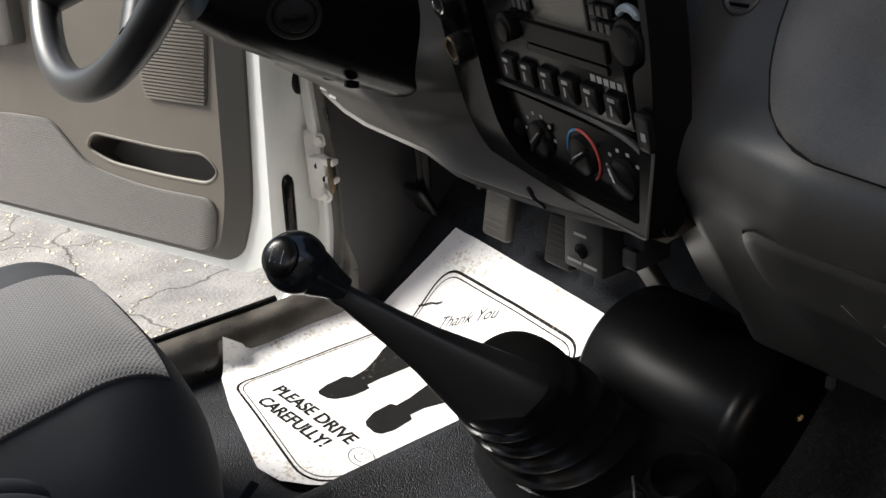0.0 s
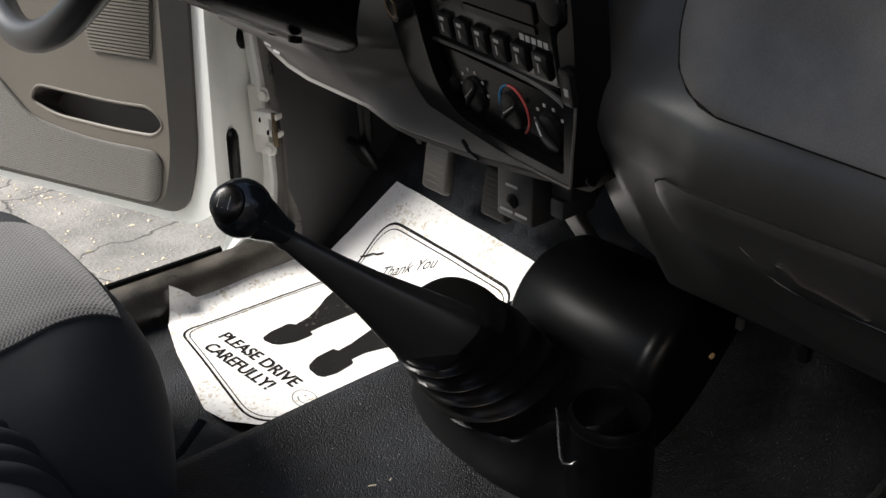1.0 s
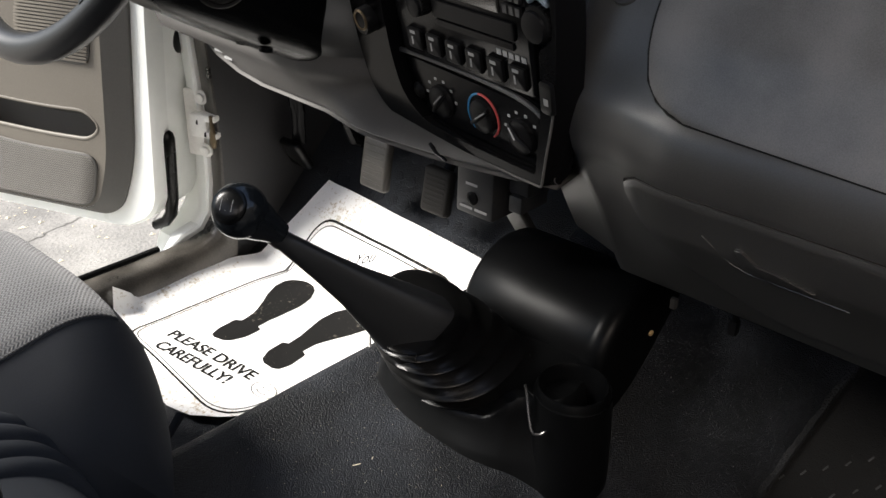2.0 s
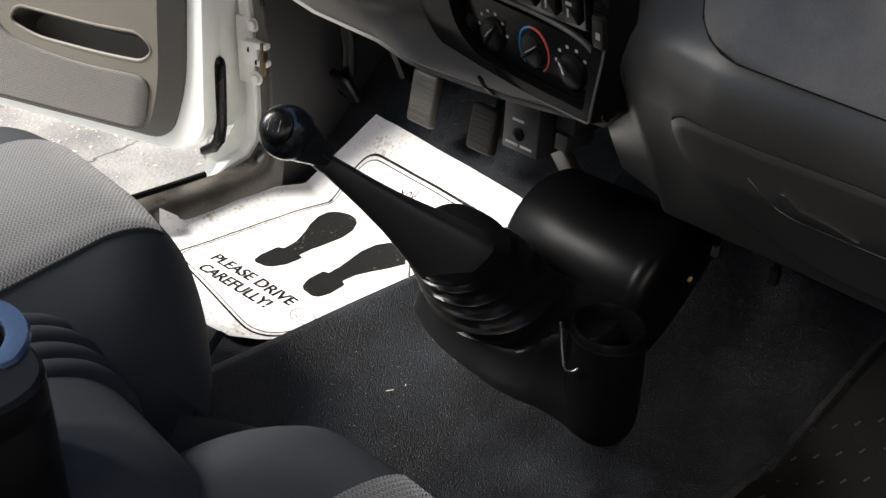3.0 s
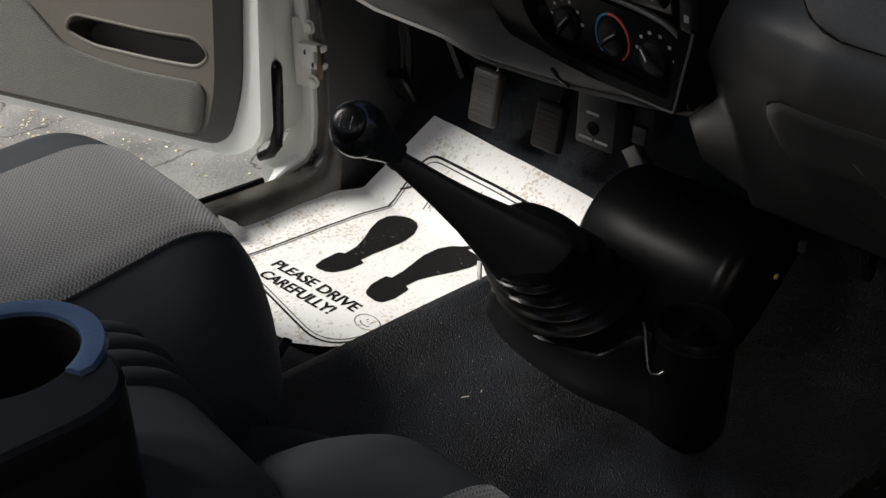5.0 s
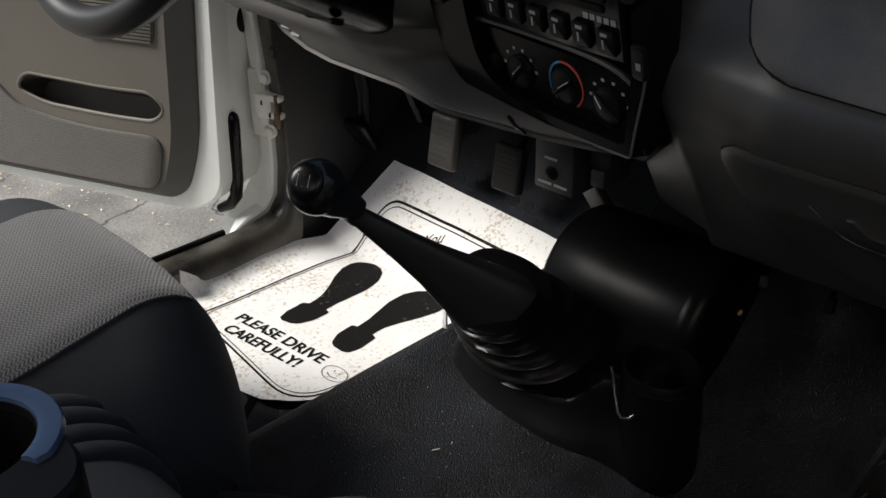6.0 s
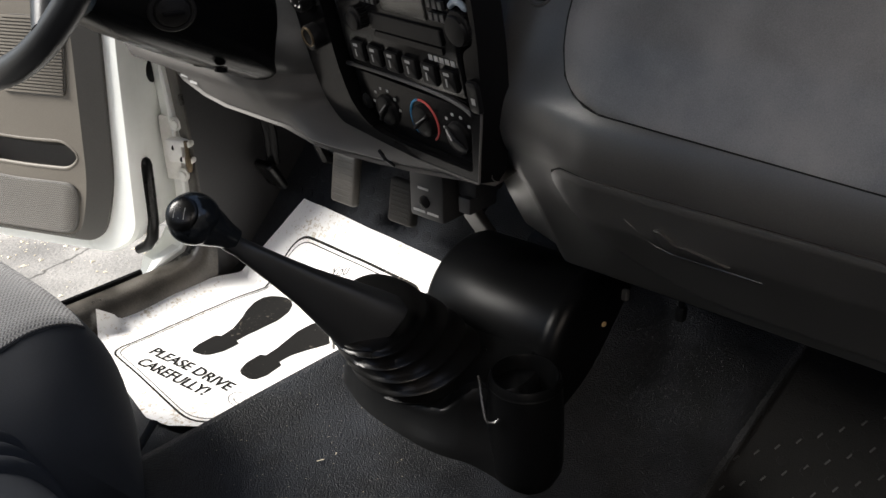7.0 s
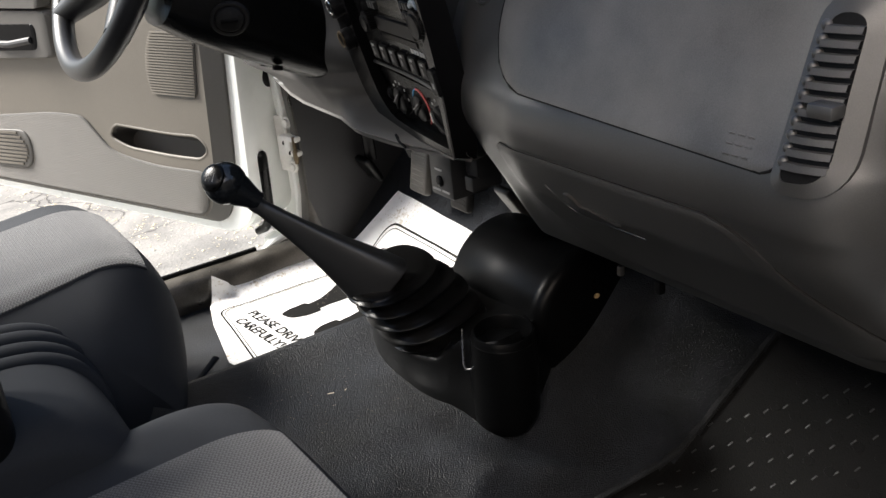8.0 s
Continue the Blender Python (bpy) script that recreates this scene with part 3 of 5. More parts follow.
outer = rounded([(0, 0), (0.062, 0.002), (0.066, 0.134), (0.012, 0.134)], [0.018, 0.03, 0.035, 0.03], 6)
inner = rounded([(0.010, 0.010), (0.047, 0.012), (0.052, 0.122), (0.022, 0.122)], [0.010, 0.022, 0.015, 0.015], 6)
bm = bmesh.new()
rows = [[bm.verts.new(vent_place(p[0], p[1], c)) for p in o] for o, c in ((outer, 0.001), (outer, 0.006), (inner, 0.009), (inner, -0.022))]
for a, b in zip(rows, rows[1:]):
    for i in range(len(a)):
        bm.faces.new((a[i], a[(i + 1) % len(a)], b[(i + 1) % len(a)], b[i]))
bm.to_mesh(vent.data)
bm.free()
vent.data.polygons.foreach_set("use_smooth", [True] * len(vent.data.polygons))
vent.data.set_sharp_from_angle(angle=radians(35))
bm = bmesh.new()
slab(bm, inner, 0.0065, 0.0078, 0.0, vent_place)
part("vent_duct", bm, BLACK, vent, "black opening behind the slats")
for k in range(11):
    b = 0.018 + k * 0.0090
    a0 = 0.010 + 0.0120 * b / 0.11
    bm = bmesh.new()
    rows = [[bm.verts.new(vent_place(a, b + db, c)) for a in (a0, 0.026, 0.038, 0.0475 + 0.03 * b)] for db, c in ((0.0, 0.0085), (0.0012, 0.013), (0.0055, 0.0118), (0.006, 0.0085))]
    for r, s in zip(rows, rows[1:]):
        for i in range(3):
            bm.faces.new((r[i], r[i + 1], s[i + 1], s[i]))
    part("slat", bm, DASH, vent)
for k in range(11):
    bm = bmesh.new()
    bmesh.ops.create_icosphere(bm, subdivisions=2, radius=0.0052, matrix=Matrix.Translation(vent_place(0.0075 + 0.0120 * (0.0225 + k * 0.0090) / 0.11, 0.0225 + k * 0.0090, 0.0065)))
    part("scallop", bm, DASH, vent)
bm = bmesh.new()
c = Vector(vent_place(0.041, 0.062, 0.018))
box(bm, c - Vector((0.008, 0.012, 0.006)), c + Vector((0.010, 0.012, 0.006)), 0.003)
part("vent_tab", bm, DASH, vent, "grey adjusting tab")

for y0, y1 in ((0.500, 0.518), (0.522, 0.540), (0.546, 0.554)):
    bm = bmesh.new()
    z = lerp_table(LIP, (y0 + y1) / 2) + 0.016
    box(bm, (0.5935, y0, z - 0.0015), (0.5985, y1, z + 0.0015))
    part("release_label", bm, WHITE_INK, dash, "tiny white printed label")

bm = bmesh.new()
tube(bm, [(0.5845, 0.110, 0.4180), (0.5830, 0.098, 0.4110), (0.5820, 0.082, 0.4055)], [0.0022, 0.0030, 0.0018], 6)
part("panel_slot", bm, GLOSS, dash, "dark slot in the knee panel")

# small round demister outlet beside the radio
bm = bmesh.new()
pts = [(-0.128 + 0.0135 * math.cos(a), 0.636 + 0.0155 * math.sin(a)) for a in (k * math.pi / 12 for k in range(24))]
tube(bm, [(dash_x(y, z) - 0.001, y, z) for y, z in pts], 0.0024, 8, closed=True)
outlet = part("demister_outlet", bm, DASH, dash)
for k in range(4):
    z = 0.626 + 0.0066 * k
    bm = bmesh.new()
    box(bm, (dash_x(-0.128, z) - 0.0025, -0.1375, z - 0.0012), (dash_x(-0.128, z) + 0.002, -0.1185, z + 0.0012))
    part("slat", bm, GLOSS, outlet)


# ---- centre stack: bezel, radio, climate controls ----
def frame_face(y, z, out):
    """A point of the centre stack's outer frame: across, up, and how far proud."""
    return (0.5503 + 0.17 * y - 0.24 * (z - 0.538) - out, y, z)


def stack(y, z, out):
    """A point of the sunk face that carries the radio and the heater knobs."""
    return frame_face(y, z, out - 0.018)


def facing(bm, c, r, depth, proud=0.0, seg=28, flare=0.0, dome=0.0, plane=stack):
    """A round knob on the stack's face."""
    base = Vector(plane(c[0], c[1], proud))
    axis = Vector((-1, 0.17, -0.24)).normalized()
    prof = [(0, r + flare), (depth * 0.25, r + flare * 0.4), (depth * 0.8, r), (depth, r * 0.9), (depth + dome, r * 0.5)]
    return revolve(bm, base, axis, prof, seg)


BEZEL = [(-0.112, 0.74), (-0.107, 0.60), (-0.094, 0.515), (-0.078, 0.466), (-0.066, 0.4245), (-0.02, 0.4225), (0.012, 0.4215), (0.10, 0.4190), (0.183, 0.422), (0.212, 0.433), (0.234, 0.459), (0.243, 0.505), (0.246, 0.62), (0.246, 0.74)]
OPENING = [(-0.101, 0.735), (-0.100, 0.590), (-0.080, 0.578), (-0.078, 0.530), (-0.070, 0.490), (-0.058, 0.436), (0.05, 0.434), (0.130, 0.437), (0.166, 0.462), (0.176, 0.510), (0.178, 0.735)]
outline = rounded(BEZEL, [0.004, 0.03, 0.03, 0.03, 0.004, 0.02, 0.02, 0.03, 0.02, 0.02, 0.02, 0.03, 0.03, 0.004], 4)
inner = rounded(OPENING, [0.004, 0.008, 0.008, 0.02, 0.02, 0.006, 0.02, 0.02, 0.02, 0.02, 0.004], 4)
bm = bmesh.new()
front = [bm.verts.new(frame_face(p[0], p[1], 0.0)) for p in outline]
mouth = [bm.verts.new(frame_face(p[0], p[1], 0.0)) for p in inner]
edges = [bm.edges.new((r[i], r[(i + 1) % len(r)])) for r in (front, mouth) for i in range(len(r))]
bmesh.ops.triangle_fill(bm, edges=edges, use_beauty=True)
# the frame's flank slopes away on the passenger side, and its mouth drops to the sunk face
back = [bm.verts.new(frame_face(p[0] - (0.010 if p[0] < 0.0 and p[1] > 0.43 else 0.0), p[1] - (0.008 if p[0] < 0.0 else 0.0), -0.032)) for p in outline]
deep = [bm.verts.new(frame_face(p[0], p[1], -0.020)) for p in inner]
for a, b in ((front, back), (mouth, deep)):
    for i in range(len(a)):
        k = (i + 1) % len(a)
        bm.faces.new((a[i], a[k], b[k], b[i]))
bm.faces.new(deep)
bezel = part("centre_bezel", bm, GLOSS, dash, "gloss black centre bezel")
bm = bmesh.new()
edge = [p for p in outline if p[1] < 0.53 and p[0] < 0.19]
tube(bm, [frame_face(p[0], p[1], 0.0005) for p in edge], 0.0013, 8)
part("bezel_rim", bm, DASH_LIGHT, bezel, "thin grey rim")

radio = thing("car_radio", stack(0.04, 0.53, 0), "black car radio with preset buttons and round knobs", "radio")
bm = bmesh.new()
slab(bm, rounded([(-0.064, 0.520), (0.158, 0.516), (0.162, 0.640), (-0.066, 0.640)], 0.006, 3), -0.02, 0.008, 0.003, stack)
part("faceplate", bm, GLOSS, radio)
bm = bmesh.new()
slab(bm, rounded([(-0.020, 0.598), (0.062, 0.598), (0.062, 0.626), (-0.020, 0.626)], 0.003, 3), 0.0, 0.0095, 0.001, stack)
part("display", bm, DISPLAY, radio, "unlit greenish grey display")
bm = bmesh.new()
slab(bm, rounded([(-0.038, 0.564), (0.088, 0.562), (0.088, 0.569), (-0.038, 0.571)], 0.003, 3), 0.0, 0.0092, 0.0005, stack)
part("cassette_slot", bm, GLOSS, radio)
bm = bmesh.new()
slab(bm, rounded([(-0.040, 0.574), (0.090, 0.572), (0.090, 0.590), (-0.040, 0.592)], 0.003, 3), 0.0, 0.0105, 0.001, stack)
part("slot_flap", bm, DULL, radio)
for k in range(6):
    y = 0.130 - 0.0338 * k
    bm = bmesh.new()
    slab(bm, rounded([(y - 0.0125, 0.525), (y + 0.0125, 0.525), (y + 0.0125, 0.549), (y - 0.0125, 0.549)], 0.003, 3), 0.0, 0.012, 0.002, stack)
    button = part("preset_button", bm, DULL, radio)
    bm = bmesh.new()
    slab(bm, [(y - 0.003, 0.5425), (y + 0.006, 0.5425), (y + 0.006, 0.546), (y - 0.003, 0.546)], 0.0118, 0.0123, 0.0, stack)
    slab(bm, [(y + 0.002, 0.530), (y + 0.0045, 0.530), (y + 0.0045, 0.539), (y + 0.002, 0.539)], 0.0118, 0.0123, 0.0, stack)
    part("number_bar", bm, WHITE_INK, button, "white printed mark")
for k in range(3):
    for j in range(2):
        for y0 in (-0.032, 0.072):
            bm = bmesh.new()
            y, z = y0 - 0.009 * k * (1 if y0 < 0 else -1), 0.606 + 0.013 * j
            slab(bm, [(y - 0.0036, z - 0.0045), (y + 0.0036, z - 0.0045), (y + 0.0036, z + 0.0045), (y - 0.0036, z + 0.0045)], 0.0, 0.0125, 0.001, stack)
            part("key", bm, SWITCH, radio)
bm = bmesh.new()
for k in range(5):
    y = -0.012 - 0.0092 * k
    slab(bm, [(y - 0.0034, 0.5545), (y + 0.0034, 0.5545), (y + 0.0034, 0.5605), (y - 0.0034, 0.5605)], 0.0078, 0.0086, 0.0, stack)
part("maker_mark", bm, WHITE_INK, radio, "pale bar marks of the sound system")
for c, r in (((0.106, 0.583), 0.0120), ((-0.082, 0.604), 0.0165)):
    bm = bmesh.new()
    facing(bm, c, r, 0.018, 0.004, flare=0.002, dome=0.001)
    knob = part("tuning_knob" if r < 0.02 else "volume_knob", bm, DULL, radio)
    bm = bmesh.new()
    rings = []
    for h, grow in ((0.007, 0.0), (0.008, 1.0), (0.018, 1.0), (0.020, 0.0)):
        rings.append([stack(c[0] + q * math.cos(a), c[1] + q * math.sin(a), h) for a, q in ((k * math.pi / 22, r + grow * (0.0016 if k % 2 else 0.0004)) for k in range(44))])
    loft(bm, rings)
    part("grip", bm, DULL, knob, sharp=20)
# the volume knob's bluish highlight, modelled as a pale strip
bm = bmesh.new()
tube(bm, [stack(-0.082 + 0.0150 * math.cos(a), 0.612 + 0.0165 * math.sin(a), 0.014) for a in (0.55 + 0.2 * k for k in range(11))], [0.0015] + [0.0034] * 9 + [0.0015], 8)
part("volume_knob_glint", bm, KNOB_GLINT, bezel, "pale blue-grey curved strip standing for a reflection on the volume knob")
bm = bmesh.new()
slab(bm, rounded([(-0.098, 0.516), (-0.081, 0.516), (-0.081, 0.550), (-0.098, 0.550)], 0.005, 4), 0.0, 0.006, 0.002, frame_face)
rocker = part("rocker_switch", bm, DULL, bezel)
bm = bmesh.new()
slab(bm, [(-0.093, 0.526), (-0.087, 0.526), (-0.087, 0.533), (-0.093, 0.533)], 0.0055, 0.0064, 0.0, frame_face)
part("switch_mark", bm, WHITE_INK, rocker)
for c in ((0.205, 0.545), (0.21, 0.592)):
    bm = bmesh.new()
    facing(bm, c, 0.016, 0.014, 0.0, dome=0.001, plane=frame_face)
    socket = part("power_socket", bm, DULL, bezel)
    bm = bmesh.new()
    p = [Vector(frame_face(c[0] + 0.011 * math.cos(a), c[1] + 0.011 * math.sin(a), 0.0155)) for a in (k * math.pi / 10 for k in range(20))]
    tube(bm, p, 0.0016, 6, closed=True)
    part("socket_ring", bm, BRASS if c[1] < 0.56 else CHROME, socket)

bm = bmesh.new()
surround = [(0.172, 0.5125), (0.141, 0.5140), (0.09, 0.5150), (0.028, 0.5150), (-0.020, 0.5125), (-0.050, 0.507), (-0.066, 0.499)]
tube(bm, [stack(p[0], p[1], 0.004) for p in smooth_profile(surround, 4)], 0.0030, 8)
part("surround_rim", bm, KICK, bezel, "thin grey rim over the heater panel")

climate = thing("climate_control", stack(0.03, 0.44, 0), "black heater panel with three rotary knobs", "heater control")
bm = bmesh.new()
slab(bm, rounded([(-0.056, 0.438), (0.130, 0.440), (0.160, 0.464), (0.168, 0.508), (-0.066, 0.506)], 0.008, 4), -0.001, 0.003, 0.002, stack)
part("panel", bm, GLOSS, climate)
for n, c in enumerate(((0.106, 0.466), (0.0325, 0.471), (-0.030, 0.467))):
    bm = bmesh.new()
    facing(bm, c, 0.0190, 0.007, 0.002, flare=0.0015, dome=0.0006)
    dial = part("rotary_knob", bm, DULL, climate)
    ang = (2.3, 2.5, 0.6)[n]
    bm = bmesh.new()
    u = Vector(stack(c[0] + 0.019 * math.cos(ang), c[1] + 0.019 * math.sin(ang), 0.0092))
    v = Vector(stack(c[0] - 0.019 * math.cos(ang), c[1] - 0.019 * math.sin(ang), 0.0092))
    tube(bm, [v, v.lerp(u, 0.5) + Vector((-0.003, 0, 0)), u], [0.0026, 0.0036, 0.0026], 8)
    grip = part("grip_bar", bm, DULL, dial)
    bm = bmesh.new()
    m = v.lerp(u, 0.5) + Vector((-0.0085, 0, 0))
    tube(bm, [m, m.lerp(u, 0.8) + Vector((-0.002, 0, 0))], 0.0009, 5)
    part("pointer", bm, WHITE_INK, grip)
    if n == 1:
        for ink, a0, a1 in ((RED_INK, -0.95, 1.75), (BLUE_INK, 1.80, 4.0)):
            bm = bmesh.new()
            pts = [stack(c[0] - 0.0250 * math.cos(a0 + (a1 - a0) * k / 20), c[1] + 0.0250 * math.sin(a0 + (a1 - a0) * k / 20), 0.0036) for k in range(21)]
            tube(bm, pts, 0.0013, 6)
            part("temperature_arc", bm, ink, climate, "red warm arc" if ink is RED_INK else "blue cold arc")
    else:
        for k in range(6):
            a = 0.2 + k * 0.55
            p = (c[0] + 0.0265 * math.cos(a), c[1] + 0.0265 * math.sin(a))
            bm = bmesh.new()
            slab(bm, [(p[0] - 0.002, p[1] - 0.0016), (p[0] + 0.002, p[1] - 0.0016), (p[0] + 0.002, p[1] + 0.0016), (p[0] - 0.002, p[1] + 0.0016)], 0.0028, 0.0036, 0.0, stack)
            part("setting_mark", bm, WHITE_INK, climate)
bm = bmesh.new()
facing(bm, (0.148, 0.468), 0.010, 0.005, 0.0, dome=0.003)
part("blank_button", bm, DULL, climate)

switch = thing("airbag_key_switch", (0.64, 0.085, 0.315), "small grey key switch plate under the dashboard", "switch")
bm = bmesh.new()
box(bm, (0.636, 0.056, 0.316), (0.70, 0.114, 0.405), 0.004)
plate = part("plate", bm, SWITCH, switch)
bm = bmesh.new()
box(bm, (0.655, 0.018, 0.352), (0.71, 0.050, 0.405), 0.006)
box(bm, (0.648, 0.022, 0.334), (0.70, 0.042, 0.356), 0.003)
part("bracket", bm, SWITCH, switch)
bm = bmesh.new()
revolve(bm, (0.637, 0.087, 0.340), (-1, 0, 0), [(0, 0.0085), (0.003, 0.0085), (0.004, 0.007), (0.0041, 0.002)], 20)
lock = part("lock", bm, GLOSS, plate)
for lo, hi in (((0.6352, 0.064, 0.3245), (0.6362, 0.083, 0.3275)), ((0.6352, 0.087, 0.3245), (0.6362, 0.107, 0.3275)), ((0.6352, 0.080, 0.356), (0.6362, 0.098, 0.359))):
    bm = bmesh.new()
    box(bm, lo, hi)
    part("legend_bar", bm, WHITE_INK, plate, "white printed legend, too small to read")

# ---- steering column and wheel ----
WHEEL_Y = 0.36
column = thing("steering_column", (0.50, WHEEL_Y, 0.50), "black steering column shroud with ignition lock", "steering column")
bm = bmesh.new()
axis = Vector((-0.90, 0, 0.43)).normalized()
u, v = Vector((0, 1, 0)), axis.cross(Vector((0, 1, 0)))
rings = []
for h, w, t in ((-0.10, 0.080, 0.072), (0.00, 0.080, 0.072), (0.06, 0.078, 0.070), (0.12, 0.070, 0.066), (0.165, 0.058, 0.058), (0.17, 0.045, 0.045)):
    c = Vector((0.525, WHEEL_Y, 0.570)) + axis * h
    ring = []
    for k in range(36):
        a = 2 * math.pi * k / 36
        ca, sa = math.cos(a), math.sin(a)
        ring.append(c + u * w * math.copysign(abs(ca) ** 0.65, ca) + v * t * math.copysign(abs(sa) ** 0.65, sa))
    rings.append(ring)
loft(bm, rings)
part("shroud", bm, SATIN, column)
bm = bmesh.new()
revolve(bm, (0.436, 0.279, 0.590), (-0.45, -1, 0.0), [(-0.03, 0.028), (0.0, 0.028), (0.002, 0.026), (0.002, 0.0225), (0.0005, 0.0215), (0.006, 0.019), (0.009, 0.013), (0.010, 0.003)], 28, 0.85)
lock = part("ignition_lock", bm, MAT_RUBBER, column, "round dark grey ignition lock")
bm = bmesh.new()
box(bm, (-0.012, -0.0025, 0), (0.012, 0.0025, 0.004), 0.001, Matrix.Translation((0.4305, 0.2675, 0.590)) @ Vector((-0.45, -1, 0.0)).to_track_quat("Z", "Y").to_matrix().to_4x4())
part("key_slot", bm, GLOSS, lock)
bm = bmesh.new()
for y in (0.30, 0.345):
    revolve(bm, (0.505, y, 0.507), (-0.2, 0, -1), [(0, 0.008), (0.006, 0.008), (0.007, 0.004)], 14)
part("shroud_screw", bm, GLOSS, column)

wheel = thing("steering_wheel", (0.30, WHEEL_Y, 0.52), "black rubber steering wheel with a grey hub", "steering wheel")
W_UP, W_C, W_R = Vector((0.43, 0, 0.90)).normalized(), None, 0.187
W_C = Vector((0.236, WHEEL_Y, 0.549)) + W_UP * W_R
W_S, W_N = Vector((0, 1, 0)), Vector((-0.90, 0, 0.43)).normalized()
bm = bmesh.new()
tube(bm, [W_C + W_R * (math.cos(a) * W_S + math.sin(a) * W_UP) for a in (k * math.pi / 36 for k in range(72))], 0.0158, 16, closed=True)
part("rim", bm, WHEEL_SKIN, wheel)
for a in (math.radians(222), math.radians(318), math.radians(10), math.radians(170)):
    d = math.cos(a) * W_S + math.sin(a) * W_UP
    bm = bmesh.new()
    tube(bm, [W_C - W_N * 0.03 + d * 0.05, W_C - W_N * 0.02 + d * 0.12, W_C + d * W_R], [0.030, 0.024, 0.017], 14)
    part("spoke", bm, WHEEL_SKIN, wheel)
bm = bmesh.new()
revolve(bm, W_C - W_N * 0.06, W_N, [(0, 0.05), (0.02, 0.075), (0.055, 0.082), (0.075, 0.07), (0.082, 0.04), (0.083, 0.005)], 32)
part("hub", bm, DASH_LIGHT, wheel, "grey padded hub")

# ---- pedals ----
for name, y, z, w, h, mat in (("clutch_pedal", 0.458, 0.220, 0.060, 0.088, PEDAL), ("brake_pedal", 0.322, 0.214, 0.056, 0.074, MAT_RUBBER)):
    p = thing(name, (0.83, y, z), "worn ribbed rubber foot pedal on a black arm", "pedal", "foot pedals")
    m = Matrix.Translation((0.825, y, z)) @ Matrix.Rotation(radians(10), 4, "Y")
    bm = bmesh.new()
    box(bm, (-0.008, -w / 2, -h / 2), (0.010, w / 2, h / 2), 0.007, m, 3)
    pad = part("pedal_pad", bm, mat, p)
    for k in range(7):
        zz = -h / 2 + 0.014 + k * (h - 0.028) / 6
        bm = bmesh.new()
        box(bm, (-0.0088, -w / 2 + 0.008, zz - 0.0018), (-0.006, w / 2 - 0.008, zz + 0.0018), 0.0006, m, 1)
        part("pad_rib", bm, mat, pad)
    bm = bmesh.new()
    tube(bm, [(0.838, y, z + 0.01), (0.90, y + 0.005, z + 0.10), (0.93, y + 0.005, z + 0.30)], 0.010, 8, flat=0.6)
    part("arm", bm, GLOSS, p)
p = thing("accelerator_pedal", (0.80, 0.13, 0.16), "grey worn accelerator pedal beside the tunnel", "pedal", "foot pedals")
bm = bmesh.new()
box(bm, (-0.006, -0.020, -0.05), (0.008, 0.020, 0.05), 0.006, Matrix.Translation((0.822, 0.160, 0.225)) @ Matrix.Rotation(radians(-35), 4, "Y"), 3)
part("pedal_pad", bm, PEDAL, p)
bm = bmesh.new()
tube(bm, [(0.82, 0.165, 0.23), (0.90, 0.165, 0.30), (0.96, 0.16, 0.45)], 0.007, 8)
part("arm", bm, BLACK, p)
p = thing("parking_brake_pedal", (0.80, 0.655, 0.18), "black parking brake pedal on a curved arm", "pedal", "foot pedals")
bm = bmesh.new()
box(bm, (-0.006, -0.026, -0.030), (0.010, 0.026, 0.030), 0.006, Matrix.Translation((0.818, 0.658, 0.180)) @ Matrix.Rotation(radians(-30), 4, "Y"), 3)
part("pedal_pad", bm, RUBBER, p)
bm = bmesh.new()
tube(bm, [(0.825, 0.655, 0.20), (0.818, 0.645, 0.26), (0.800, 0.635, 0.32), (0.81, 0.63, 0.40), (0.85, 0.63, 0.47)], 0.012, 10, flat=0.5)
part("arm", bm, GLOSS, p)
bm = bmesh.new()
tube(bm, [(0.80, 0.60, 0.42), (0.83, 0.575, 0.33), (0.87, 0.56, 0.22), (0.93, 0.56, 0.19)], 0.011, 8)
tagged(part("wiring_loom", bm, RUBBER), "black taped cable loom behind the pedals", "cable")

# ---- paper floor mat with its print ----
NEAR_X = [(0.0, 0.455), (0.12, 0.430), (0.35, 0.405), (0.70, 0.374), (0.82, 0.384), (0.92, 0.41), (1.0, 0.45)]
NEAR_Y = [(0.0, 0.684), (0.12, 0.645), (0.35, 0.56), (0.70, 0.41), (0.82, 0.365), (0.92, 0.33), (1.0, 0.30)]


def paper_uv(a, b):
    """Paper: a across from the door side (0) to the tunnel (1), b from the seat (0) to the toe board (1)."""
    near = Vector((lerp_table(NEAR_X, a), lerp_table(NEAR_Y, a)))
    far = Vector((0.860, 0.621)).lerp(Vector((0.846, 0.222)), a)
    p = near.lerp(far, b)
    return p + Vector((0.0, 0.030 * math.sin(math.pi * b ** 1.3) * (1 - a) ** 3))


def paper_z(x, y):
    z = 0.001 + max(0.0, x - 0.735) * 1.0
    z += 0.004 * noise.noise((x * 7, y * 7, 2.0)) + 0.003 + 0.0022 * abs(noise.noise((x * 11, y * 11, 7.0)))
    lift = max(0.0, y - 0.655)
    z += lift * 0.45
    z += 0.016 * math.exp(-((x - 0.455) / 0.035) ** 2) * max(0.0, y - 0.66) / 0.045
    return z


